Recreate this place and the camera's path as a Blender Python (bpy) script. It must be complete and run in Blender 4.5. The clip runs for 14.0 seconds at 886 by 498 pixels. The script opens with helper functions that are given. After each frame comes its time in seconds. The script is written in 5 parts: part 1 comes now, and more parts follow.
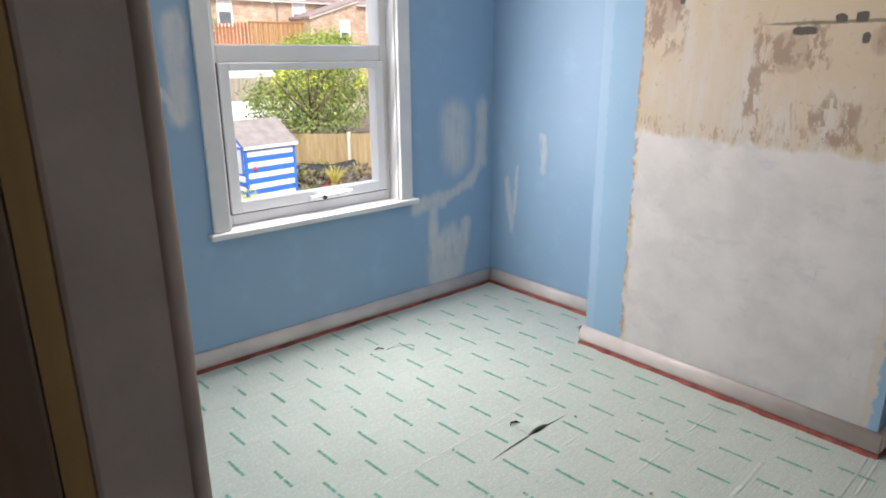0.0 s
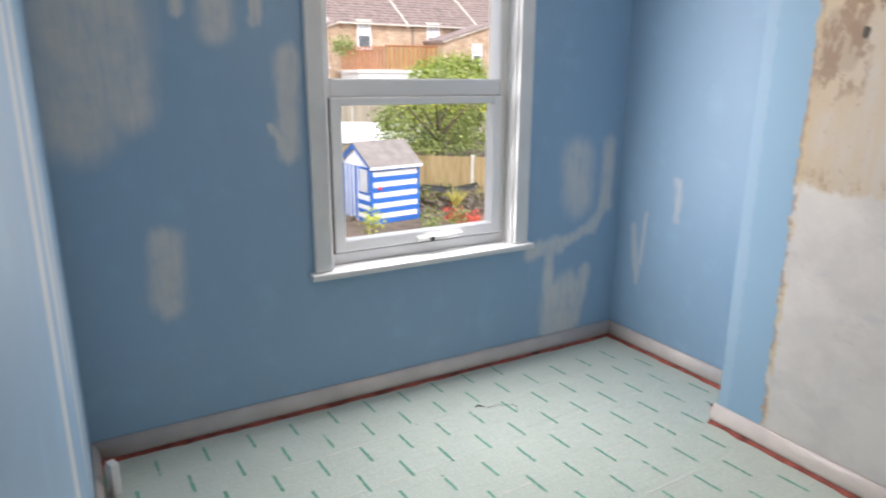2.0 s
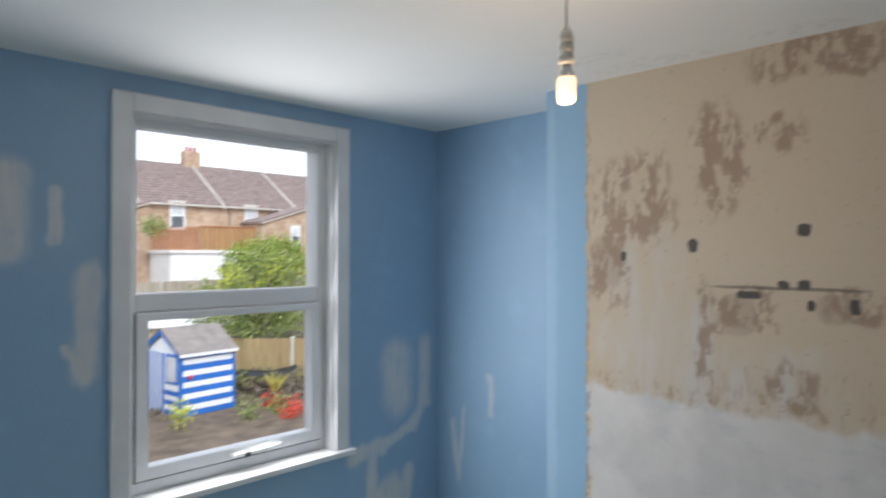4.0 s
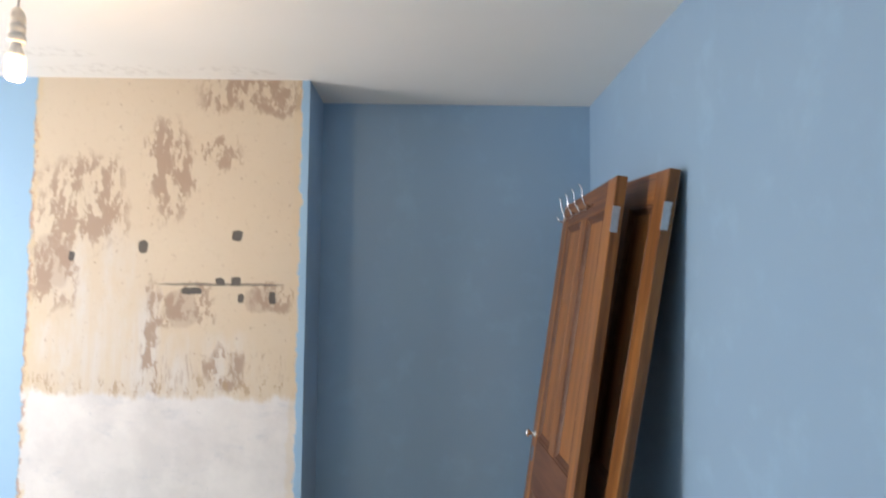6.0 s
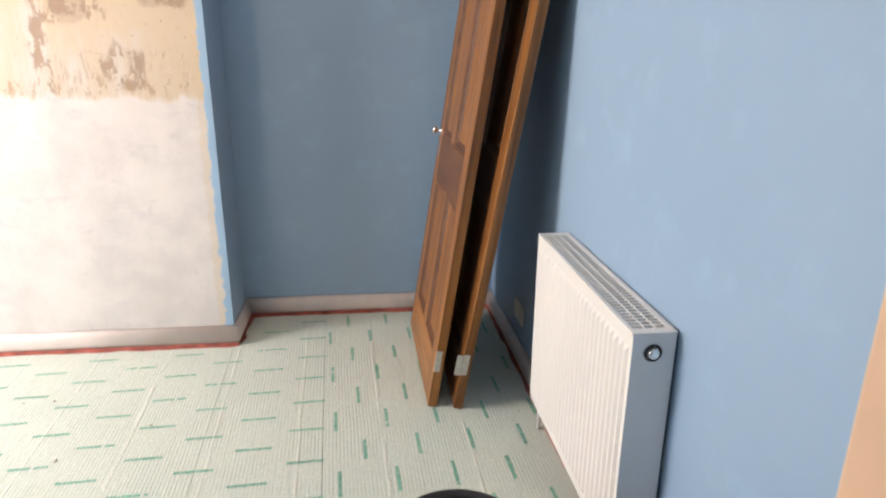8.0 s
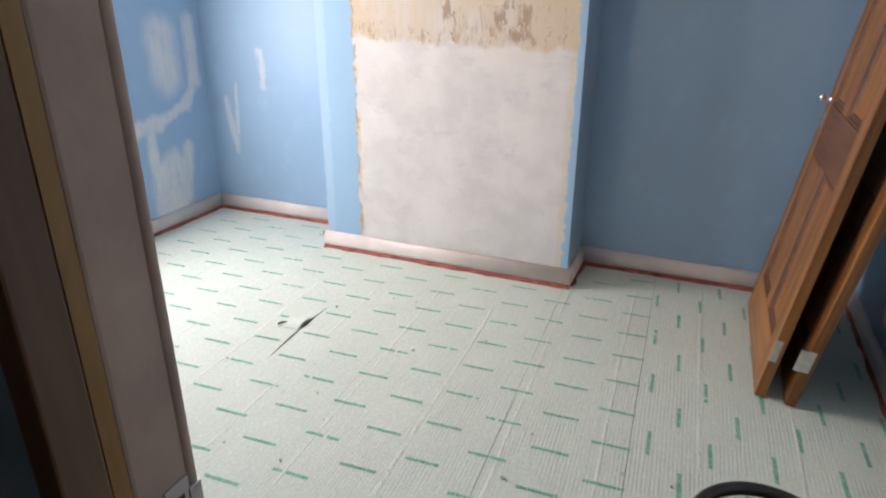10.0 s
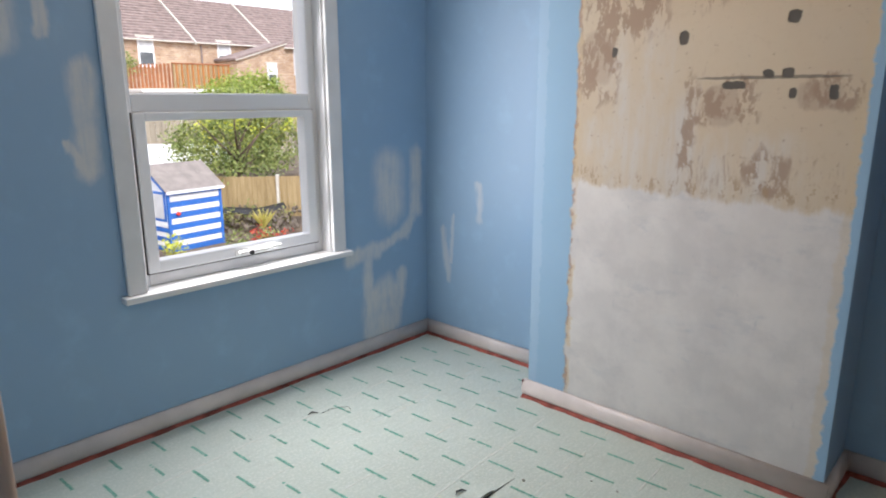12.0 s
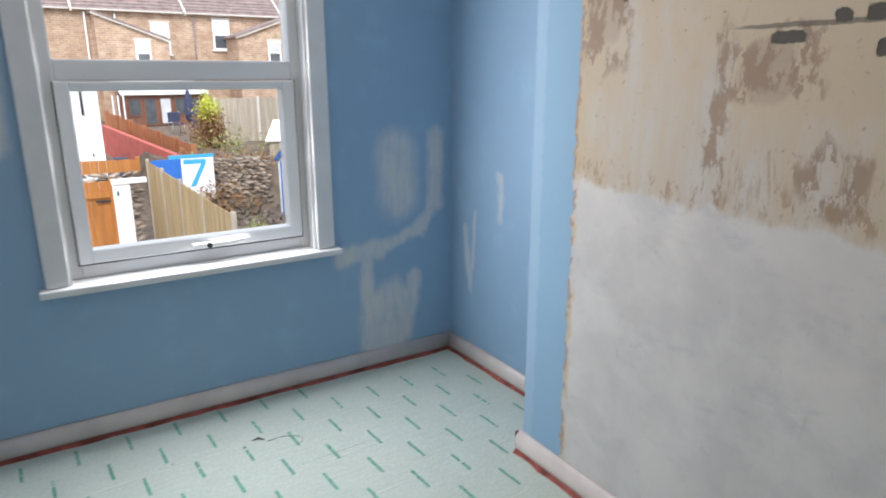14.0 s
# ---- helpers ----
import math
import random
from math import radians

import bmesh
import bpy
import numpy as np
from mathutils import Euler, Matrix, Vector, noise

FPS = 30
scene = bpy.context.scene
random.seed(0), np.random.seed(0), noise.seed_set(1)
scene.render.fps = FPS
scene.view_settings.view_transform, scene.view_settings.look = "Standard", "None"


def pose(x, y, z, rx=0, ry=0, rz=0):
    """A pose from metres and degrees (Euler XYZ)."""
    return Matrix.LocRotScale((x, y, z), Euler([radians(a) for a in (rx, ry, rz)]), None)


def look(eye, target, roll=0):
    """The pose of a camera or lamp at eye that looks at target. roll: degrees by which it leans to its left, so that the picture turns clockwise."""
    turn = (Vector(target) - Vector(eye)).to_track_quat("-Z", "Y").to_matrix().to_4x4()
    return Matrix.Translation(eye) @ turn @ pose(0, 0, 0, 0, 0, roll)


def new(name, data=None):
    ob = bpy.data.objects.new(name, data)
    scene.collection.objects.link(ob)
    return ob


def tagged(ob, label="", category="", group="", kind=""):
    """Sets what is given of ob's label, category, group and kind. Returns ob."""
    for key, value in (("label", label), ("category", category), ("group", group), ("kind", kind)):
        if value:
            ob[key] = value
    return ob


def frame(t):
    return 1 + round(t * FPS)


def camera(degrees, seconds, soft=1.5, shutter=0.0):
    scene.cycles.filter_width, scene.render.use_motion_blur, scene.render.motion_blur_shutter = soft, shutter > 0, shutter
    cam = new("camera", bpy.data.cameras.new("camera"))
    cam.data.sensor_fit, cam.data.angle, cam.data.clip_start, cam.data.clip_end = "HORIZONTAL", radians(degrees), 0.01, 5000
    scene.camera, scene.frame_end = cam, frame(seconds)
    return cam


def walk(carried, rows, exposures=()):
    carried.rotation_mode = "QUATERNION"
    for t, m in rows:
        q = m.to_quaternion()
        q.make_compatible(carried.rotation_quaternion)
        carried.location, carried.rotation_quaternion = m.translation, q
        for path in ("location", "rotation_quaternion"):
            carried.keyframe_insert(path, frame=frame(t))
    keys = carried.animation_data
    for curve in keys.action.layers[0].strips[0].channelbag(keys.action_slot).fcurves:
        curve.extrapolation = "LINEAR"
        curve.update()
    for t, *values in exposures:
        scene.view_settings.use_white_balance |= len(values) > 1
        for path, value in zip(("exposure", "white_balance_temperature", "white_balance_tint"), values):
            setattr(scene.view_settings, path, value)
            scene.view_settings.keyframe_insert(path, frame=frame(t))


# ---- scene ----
cam = camera(68.8, 14.0, soft=1.9, shutter=0.4)
PATH = [
    (0, (-2.948, -2.923, 1.463), (-1.694, -1.474, 0.889), -0.4),
    (0.5, (-2.884, -2.802, 1.475), (-1.608, -1.372, 0.905), -0.3),
    (1, (-2.769, -2.764, 1.496), (-1.498, -1.328, 0.926), -0.4),
    (1.5, (-2.687, -2.769, 1.503), (-1.479, -1.266, 0.972), -0.2),
    (2, (-2.738, -2.716, 1.523), (-1.774, -1.041, 1.011), 0.2),
    (2.2, (-2.739, -2.711, 1.539), (-1.839, -0.994, 1.049), 0.1),
    (4.3, (-2.764, -2.781, 1.688), (-1.162, -1.587, 1.795), -0.2),
    (4.5, (-2.789, -2.799, 1.676), (-1.064, -1.793, 1.787), 0.3),
    (5, (-2.89, -2.825, 1.623), (-0.974, -2.271, 1.775), 0.7),
    (5.5, (-2.96, -2.847, 1.58), (-0.974, -2.686, 1.758), 0.3),
    (6, (-2.996, -2.91, 1.539), (-1.001, -2.935, 1.675), 0.5),
    (6.5, (-3.019, -2.874, 1.478), (-1.027, -3.027, 1.381), 0.5),
    (7, (-3.055, -2.911, 1.434), (-1.102, -3.151, 1.078), 0.2),
    (7.5, (-3.08, -2.941, 1.39), (-1.177, -3.24, 0.855), 0.1),
    (8, (-3.12, -3.004, 1.344), (-1.231, -3.23, 0.726), 0.5),
    (8.5, (-3.167, -3.045, 1.33), (-1.318, -3.099, 0.568), -0.1),
    (9, (-3.259, -3.001, 1.297), (-1.464, -2.83, 0.431), 1.5),
    (9.2, (-3.263, -2.972, 1.301), (-1.495, -2.624, 0.432), 1.6),
    (11.3, (-2.958, -2.907, 1.502), (-1.348, -1.86, 0.945), -0.2),
    (11.5, (-2.927, -2.887, 1.508), (-0.608, -1.1615, 0.770), -0.1),
    (12, (-2.868, -2.806, 1.5), (-0.752, -0.838, 0.820), -0.1),
    (12.5, (-2.774, -2.782, 1.46), (-1.375, -1.43, 0.997), -0.2),
    (13, (-2.506, -2.875, 1.477), (-1.427, -1.259, 1.004), -0.4),
    (13.5, (-2.147, -2.859, 1.432), (-1.105, -1.231, 0.919), -0.4),
    (14, (-1.815, -2.8, 1.457), (-0.784, -1.167, 0.938), -0.1),
]
walk(cam, [(t, look(eye, target, roll)) for t, eye, target, roll in PATH],
     exposures=[(0, 0.95, 6400, 15), (2.2, 0.75, 6350, 14), (4.3, 0.3, 5950, 10), (4.5, 0.5, 5950, 10), (5.0, 1.05, 6000, 10), (5.5, 1.3, 6150, 12), (6.0, 1.55, 6350, 15), (6.5, 1.85, 6500, 17),
                (7.5, 2.05, 7050, 20), (8.5, 1.9, 7050, 20), (9.2, 1.65, 6800, 20), (11.3, 1.0, 6400, 16), (12.0, 0.7, 6300, 15), (14.0, 0.65, 6050, 12)])

# ---------------------------------------------------------------- light
world = bpy.data.worlds.new("sky_world")
scene.world = world
world.use_nodes = True
wn = world.node_tree
sky = wn.nodes.new("ShaderNodeTexSky")
sky.sky_type = "NISHITA"
sky.sun_disc = False
sky.sun_elevation = radians(48)
sky.sun_rotation = radians(200)
sky.air_density, sky.dust_density, sky.ozone_density = 1.0, 2.0, 1.0
bgn = wn.nodes["Background"]
bgn.inputs["Strength"].default_value = 0.15
cloud = wn.nodes.new("ShaderNodeMix")   # thin even cloud over the blue
cloud.data_type = "RGBA"
cloud.inputs[0].default_value = 0.6
cloud.inputs[7].default_value = (11.5, 11.6, 11.7, 1)
wn.links.new(sky.outputs[0], cloud.inputs[6])
wn.links.new(cloud.outputs[2], bgn.inputs[0])

sun = new("sun", bpy.data.lights.new("sun", "SUN"))
sun.data.energy, sun.data.angle, sun.data.color = 1.5, radians(14), (1.0, 0.96, 0.9)
sun.matrix_world = look((-14, -30, 38), (0, 8, 0))

# skylight stands in the window reveal and falls inward and down
for level in (0.92, 1.28, 1.64, 2.0):
    window_light = new("window_light", bpy.data.lights.new("window_light", "AREA"))
    window_light.data.shape, window_light.data.size, window_light.data.size_y = "RECTANGLE", 0.86, 0.35
    window_light.data.energy, window_light.data.color = 5.0, (1.0, 0.965, 0.92)
    window_light.matrix_world = look((-1.255, 0.004, level), (-1.255, -0.996, level - 0.22))
    window_light.data.spread = radians(176)

bulb_light = new("bulb_light", bpy.data.lights.new("bulb_light", "POINT"))
bulb_light.data.energy, bulb_light.data.color, bulb_light.data.shadow_soft_size = 4.0, (1.0, 0.64, 0.32), 0.05
bulb_light.location = (-1.42, -1.87, 2.035)


# ---------------------------------------------------------------- materials
def material(name, colour, rough=0.6, metal=0.0, spots=0.0, scale=8.0, bump=0.0, bump_scale=60.0, spec=0.5, tint=None):
    """A painted or plain surface with two scales of variation."""
    m = bpy.data.materials.new(name)
    m.use_nodes = True
    nt = m.node_tree
    b = nt.nodes["Principled BSDF"]
    b.inputs["Roughness"].default_value, b.inputs["Metallic"].default_value = rough, metal
    b.inputs["Specular IOR Level"].default_value = spec
    b.inputs["Base Color"].default_value = (*colour, 1)
    geo = nt.nodes.new("ShaderNodeTexCoord")
    if spots:
        n1 = nt.nodes.new("ShaderNodeTexNoise")
        n1.inputs["Scale"].default_value, n1.inputs["Detail"].default_value = scale, 8
        nt.links.new(geo.outputs["Object"], n1.inputs["Vector"])
        ramp = nt.nodes.new("ShaderNodeValToRGB")
        ramp.color_ramp.elements[0].position, ramp.color_ramp.elements[1].position = 0.3, 0.7
        dark = tint or [c * (1 - spots) for c in colour]
        ramp.color_ramp.elements[0].color = (*dark, 1)
        ramp.color_ramp.elements[1].color = (*[min(1, c * (1 + spots * 0.4)) for c in colour], 1)
        nt.links.new(n1.outputs["Fac"], ramp.inputs["Fac"])
        nt.links.new(ramp.outputs["Color"], b.inputs["Base Color"])
    if bump:
        n2 = nt.nodes.new("ShaderNodeTexNoise")
        n2.inputs["Scale"].default_value, n2.inputs["Detail"].default_value = bump_scale, 6
        nt.links.new(geo.outputs["Object"], n2.inputs["Vector"])
        bp = nt.nodes.new("ShaderNodeBump")
        bp.inputs["Strength"].default_value, bp.inputs["Distance"].default_value = bump, 0.003
        nt.links.new(n2.outputs["Fac"], bp.inputs["Height"])
        nt.links.new(bp.outputs["Normal"], b.inputs["Normal"])
    return m


class Nodes:
    """Short-hands for building a node material on world coordinates."""

    def __init__(self, name, rough=0.6, spec=0.4):
        self.m = bpy.data.materials.new(name)
        self.m.use_nodes = True
        self.nt = self.m.node_tree
        self.b = self.nt.nodes["Principled BSDF"]
        self.b.inputs["Roughness"].default_value = rough
        self.b.inputs["Specular IOR Level"].default_value = spec
        self.pos = self.nt.nodes.new("ShaderNodeNewGeometry").outputs["Position"]

    def put(self, node, socket, value):
        if isinstance(value, (int, float, tuple)):
            node.inputs[socket].default_value = value
        else:
            self.nt.links.new(value, node.inputs[socket])

    def math(self, op, a, b=0.0, c=None):
        n = self.nt.nodes.new("ShaderNodeMath")
        n.operation = op
        self.put(n, 0, a)
        self.put(n, 1, b)
        if c is not None:
            self.put(n, 2, c)
        return n.outputs[0]

    def vec(self, op, a, b):
        n = self.nt.nodes.new("ShaderNodeVectorMath")
        n.operation = op
        self.put(n, 0, a)
        self.put(n, 1, b)
        return n.outputs[0]

    def noise(self, scale, detail=6.0, rough=0.55, at=None, stretch=None):
        at = at or self.pos
        if stretch:
            at = self.vec("MULTIPLY", at, stretch)
        n = self.nt.nodes.new("ShaderNodeTexNoise")
        n.inputs["Scale"].default_value, n.inputs["Detail"].default_value = scale, detail
        n.inputs["Roughness"].default_value = rough
        self.nt.links.new(at, n.inputs["Vector"])
        return n

    def split(self, v):
        n = self.nt.nodes.new("ShaderNodeSeparateXYZ")
        self.nt.links.new(v, n.inputs[0])
        return n.outputs

    def step(self, value, lo, hi):
        n = self.nt.nodes.new("ShaderNodeMapRange")
        n.interpolation_type = "SMOOTHSTEP"
        self.nt.links.new(value, n.inputs[0])
        n.inputs[1].default_value, n.inputs[2].default_value = lo, hi
        return n.outputs[0]

    def ragged(self, amount, scale, stretch=None):
        """World position, shaken by noise, so that patches get uneven edges."""
        n = self.noise(scale, 8, 0.65, stretch=stretch)
        off = self.vec("SUBTRACT", n.outputs["Color"], (0.5, 0.5, 0.5))
        return self.vec("ADD", self.pos, self.vec("MULTIPLY", off, (amount, amount, amount)))

    def boxes(self, at, axes, rows, soft=0.35):
        """A mask that is 1 in patches given by centre and half size along two axes."""
        out = None
        for ca, cb, ha, hb in rows:
            c, s = [0.0, 0.0, 0.0], [0.0, 0.0, 0.0]
            c[axes[0]], c[axes[1]], s[axes[0]], s[axes[1]] = ca, cb, 1 / ha, 1 / hb
            d = self.split(self.vec("ABSOLUTE", self.vec("MULTIPLY", self.vec("SUBTRACT", at, tuple(c)), tuple(s)), (0.0, 0.0, 0.0)))
            p = self.math("POWER", d[axes[0]], 3.0)
            q = self.math("POWER", d[axes[1]], 3.0)
            k = self.step(self.math("ADD", p, q), 1 + soft, 1 - soft)
            out = k if out is None else self.math("MAXIMUM", out, k)
        return out

    def strokes(self, at, axes, rows, soft=0.4):
        """A mask that is 1 along trowel strokes given by two ends and a half width."""
        flat = [0.0, 0.0, 0.0]
        flat[axes[0]] = flat[axes[1]] = 1.0
        at = self.vec("MULTIPLY", at, tuple(flat))
        out = None
        for a0, b0, a1, b1, half in rows:
            p, q = [0.0, 0.0, 0.0], [0.0, 0.0, 0.0]
            p[axes[0]], p[axes[1]], q[axes[0]], q[axes[1]] = a0, b0, a1 - a0, b1 - b0
            away = self.vec("SUBTRACT", at, tuple(p))
            dot = self.nt.nodes.new("ShaderNodeVectorMath")
            dot.operation = "DOT_PRODUCT"
            self.put(dot, 0, away)
            self.put(dot, 1, tuple(q))
            n = self.math("DIVIDE", dot.outputs["Value"], (a1 - a0) ** 2 + (b1 - b0) ** 2)
            n.node.use_clamp = True
            near = self.nt.nodes.new("ShaderNodeVectorMath")
            near.operation = "SCALE"
            self.put(near, 0, tuple(q))
            self.put(near, "Scale", n)
            gap = self.nt.nodes.new("ShaderNodeVectorMath")
            gap.operation = "DISTANCE"
            self.put(gap, 0, away)
            self.put(gap, 1, near.outputs[0])
            k = self.step(gap.outputs["Value"], half * (1 + soft), half * (1 - soft))
            out = k if out is None else self.math("MAXIMUM", out, k)
        return out

    def mix(self, fac, a, b):
        n = self.nt.nodes.new("ShaderNodeMix")
        n.data_type = "RGBA"
        self.put(n, 0, fac)
        for i, v in ((6, a), (7, b)):
            if isinstance(v, tuple):
                n.inputs[i].default_value = (*v, 1)
            else:
                self.nt.links.new(v, n.inputs[i])
        return n.outputs[2]

    def ends(self, colour, height=None, strength=0.3, distance=0.004):
        self.nt.links.new(colour, self.b.inputs["Base Color"])
        if height is not None:
            bp = self.nt.nodes.new("ShaderNodeBump")
            bp.inputs["Strength"].default_value, bp.inputs["Distance"].default_value = strength, distance
            self.nt.links.new(height, bp.inputs["Height"])
            self.nt.links.new(bp.outputs["Normal"], self.b.inputs["Normal"])
        return self.m


TURN = 0.046          # the underlay lies a little askew to the walls
BLUE, BLUE_B = (0.315, 0.465, 0.63), (0.275, 0.42, 0.58)
FILLER = (0.66, 0.665, 0.66)


def blue_paint(name, axes=(0, 2), patches=(), streaks=(), pale=(), keep=0.92):
    k = Nodes(name, rough=0.42, spec=0.35)
    base = k.mix(k.noise(1.3, 4).outputs["Fac"], BLUE, BLUE_B)
    fine = k.noise(160, 3)
    h = k.math("MULTIPLY", fine.outputs["Fac"], 0.4)
    roller = k.noise(6, 8, 0.6)
    base = k.mix(k.step(roller.outputs["Fac"], 0.5, 0.75), base, (0.32, 0.49, 0.655))
    if pale:
        base = k.mix(k.math("MULTIPLY", k.boxes(k.ragged(0.03, 9), axes, pale, 0.5), 0.4), base, (0.42, 0.58, 0.76))
    if patches:
        # filler dragged on with a knife: fine upright streaks, ragged ends, thin spots
        at = k.ragged(0.09, 13, (1, 1, 0.4))
        drag = k.step(k.noise(38, 6, 0.6, stretch=(1, 1, 0.12)).outputs["Fac"], 0.28, 0.6)
        thin = k.step(k.noise(7, 6, 0.6).outputs["Fac"], 0.28, 0.6)
        cover = k.math("ADD", k.math("MULTIPLY", drag, 0.3), k.math("ADD", k.math("MULTIPLY", thin, 0.35), 0.4))
        f = k.math("MULTIPLY", k.math("MULTIPLY", k.strokes(at, axes, patches, 0.55), cover), keep)
        base = k.mix(f, base, FILLER)
        h = k.math("ADD", h, k.math("MULTIPLY", f, 0.5))
    if streaks:
        wear = k.step(k.noise(14, 8, 0.7, stretch=(1, 1, 0.15)).outputs["Fac"], 0.24, 0.5)
        f = k.math("MULTIPLY", k.math("MULTIPLY", k.boxes(k.ragged(0.2, 6, (1, 1, 0.15)), axes, streaks, 0.7), wear), 0.85)
        base = k.mix(f, base, FILLER)
        h = k.math("ADD", h, k.math("MULTIPLY", f, 0.5))
    return k.ends(base, h, 0.25, 0.0015)


NORTH_PATCHES = [(-0.32, 1.10, -0.31, 0.87, 0.10), (-0.09, 1.17, -0.10, 0.82, 0.045), (-0.10, 0.82, -0.20, 0.69, 0.038),
                 (-0.62, 0.60, -0.42, 0.625, 0.046), (-0.42, 0.63, -0.20, 0.69, 0.036), (-0.49, 0.58, -0.50, 0.12, 0.034),
                 (-0.45, 0.33, -0.45, 0.12, 0.075), (-0.35, 0.36, -0.36, 0.13, 0.09), (-0.22, 0.45, -0.26, 0.25, 0.04), (-0.30, 0.34, -0.31, 0.16, 0.07), (-2.68, 1.75, -2.70, 1.34, 0.12),
                 (-2.54, 1.80, -2.53, 1.42, 0.095), (-2.60, 2.05, -2.60, 1.70, 0.16), (-2.19, 1.98, -2.19, 1.70, 0.062),
                 (-2.035, 1.92, -2.04, 1.74, 0.024), (-2.33, 1.97, -2.33, 1.76, 0.024), (-1.915, 1.60, -1.93, 1.22, 0.048),
                 (-2.00, 1.33, -1.965, 1.23, 0.016), (-2.455, 0.88, -2.46, 0.63, 0.062)]
ALCOVE_PATCHES = [(-0.14, 0.71, -0.185, 0.40, 0.02), (-0.22, 0.80, -0.20, 0.50, 0.012), (-0.425, 1.0, -0.43, 0.79, 0.019)]
paint_north = blue_paint("blue_paint_north", (0, 2), NORTH_PATCHES)
paint_alcove = blue_paint("blue_paint_alcove", (1, 2), ALCOVE_PATCHES, pale=[(-0.93, 1.2, 0.06, 1.0)], keep=0.6)
paint_west = blue_paint("blue_paint_west", (1, 2), streaks=[(-1.33, 1.1, 0.08, 0.9), (-0.75, 0.9, 0.07, 0.5), (-0.45, 0.6, 0.05, 0.45), (-1.0, 1.3, 0.1, 0.5)])
paint_plain = blue_paint("blue_paint_plain")


def chimney_plaster():
    k = Nodes("stripped_plaster", rough=0.75, spec=0.25)
    at = k.ragged(0.06, 22)
    rough_at = k.ragged(0.16, 9, (1, 1, 0.4))
    x, y, z = k.split(k.pos)
    wy = k.split(at)[1]
    wz = k.split(rough_at)[2]
    blue = k.mix(k.noise(3, 4).outputs["Fac"], (0.32, 0.49, 0.655), (0.28, 0.445, 0.61))
    n1, n2, n3 = k.noise(5, 10, 0.62), k.noise(28, 8, 0.7), k.noise(2.2, 6)
    cream = k.mix(n3.outputs["Fac"], (0.57, 0.47, 0.345), (0.63, 0.55, 0.43))
    cream = k.mix(k.math("MULTIPLY", k.step(n2.outputs["Fac"], 0.52, 0.75), 0.4), cream, (0.50, 0.40, 0.28))
    white = k.boxes(k.ragged(0.3, 7, (1, 1, 0.25)), (1, 2), [(-1.55, 1.42, 0.17, 0.33), (-1.72, 1.32, 0.07, 0.2), (-1.98, 1.22, 0.2, 0.14), (-1.38, 1.3, 0.07, 0.12)], 0.95)
    drag = k.step(k.noise(16, 9, 0.7, stretch=(1, 1, 0.07)).outputs["Fac"], 0.25, 0.62)
    smear = k.step(k.noise(7, 8, 0.65, stretch=(1, 1, 0.4)).outputs["Fac"], 0.3, 0.56)
    cream = k.mix(k.math("MULTIPLY", k.math("MULTIPLY", white, k.math("MULTIPLY", drag, smear)), 0.85), cream, (0.61, 0.59, 0.56))
    taupe = k.boxes(k.ragged(0.05, 12), (1, 2), [(-1.875, 1.465, 0.065, 0.075), (-1.345, 1.66, 0.075, 0.11), (-2.2, 1.5, 0.07, 0.05)], 0.4)
    cream = k.mix(k.math("MULTIPLY", taupe, 0.6), cream, (0.42, 0.335, 0.265))
    # brown scraped patches
    brown_at = k.boxes(k.ragged(0.3, 6, (1, 1, 0.5)), (1, 2), [(-1.46, 1.9, 0.18, 0.2), (-1.36, 1.62, 0.09, 0.14), (-1.81, 2.06, 0.09, 0.21), (-2.17, 2.35, 0.24, 0.075),
                                        (-1.88, 1.47, 0.14, 0.08), (-2.05, 1.24, 0.08, 0.08), (-1.76, 1.3, 0.035, 0.26), (-2.22, 1.5, 0.09, 0.06), (-1.95, 2.12, 0.16, 0.05)], 0.6)
    scrape = k.step(k.noise(19, 10, 0.74, stretch=(1, 1, 0.45)).outputs["Fac"], 0.485, 0.515)
    few = k.math("MULTIPLY", k.step(k.noise(34, 8, 0.7).outputs["Fac"], 0.63, 0.65), 0.8)
    brown_f = k.math("MAXIMUM", k.math("MULTIPLY", brown_at, scrape), few)
    scratch = k.math("MULTIPLY", k.boxes(k.ragged(0.15, 9), (1, 2), [(-1.77, 1.33, 0.05, 0.27), (-2.02, 1.22, 0.28, 0.07), (-1.36, 1.17, 0.12, 0.05)], 0.7),
                     k.step(k.noise(60, 8, 0.7, stretch=(1, 1, 0.16)).outputs["Fac"], 0.55, 0.59))
    brown_f = k.math("MAXIMUM", brown_f, k.math("MULTIPLY", scratch, 0.55))
    cream = k.mix(k.math("MULTIPLY", brown_f, 0.85), cream, (0.355, 0.255, 0.19))
    # lower coat
    grey = k.mix(k.step(n1.outputs["Fac"], 0.35, 0.7), (0.61, 0.59, 0.575), (0.72, 0.695, 0.67))
    grey = k.mix(k.math("MULTIPLY", k.step(k.noise(7.5, 9, 0.72, stretch=(1, 0.7, 1.5)).outputs["Fac"], 0.54, 0.68), 0.4), grey, (0.45, 0.47, 0.50))
    grey = k.mix(k.math("MULTIPLY", k.step(k.noise(3.1, 8, 0.6).outputs["Fac"], 0.5, 0.62), 0.35), grey, (0.72, 0.69, 0.66))
    grey = k.mix(k.math("MULTIPLY", k.step(k.noise(22, 8, 0.7, stretch=(1, 1, 0.4)).outputs["Fac"], 0.64, 0.70), 0.4), grey, (0.40, 0.42, 0.45))
    grey = k.mix(k.math("MULTIPLY", k.step(k.noise(40, 6, 0.7).outputs["Fac"], 0.66, 0.72), 0.6), grey, (0.42, 0.42, 0.42))
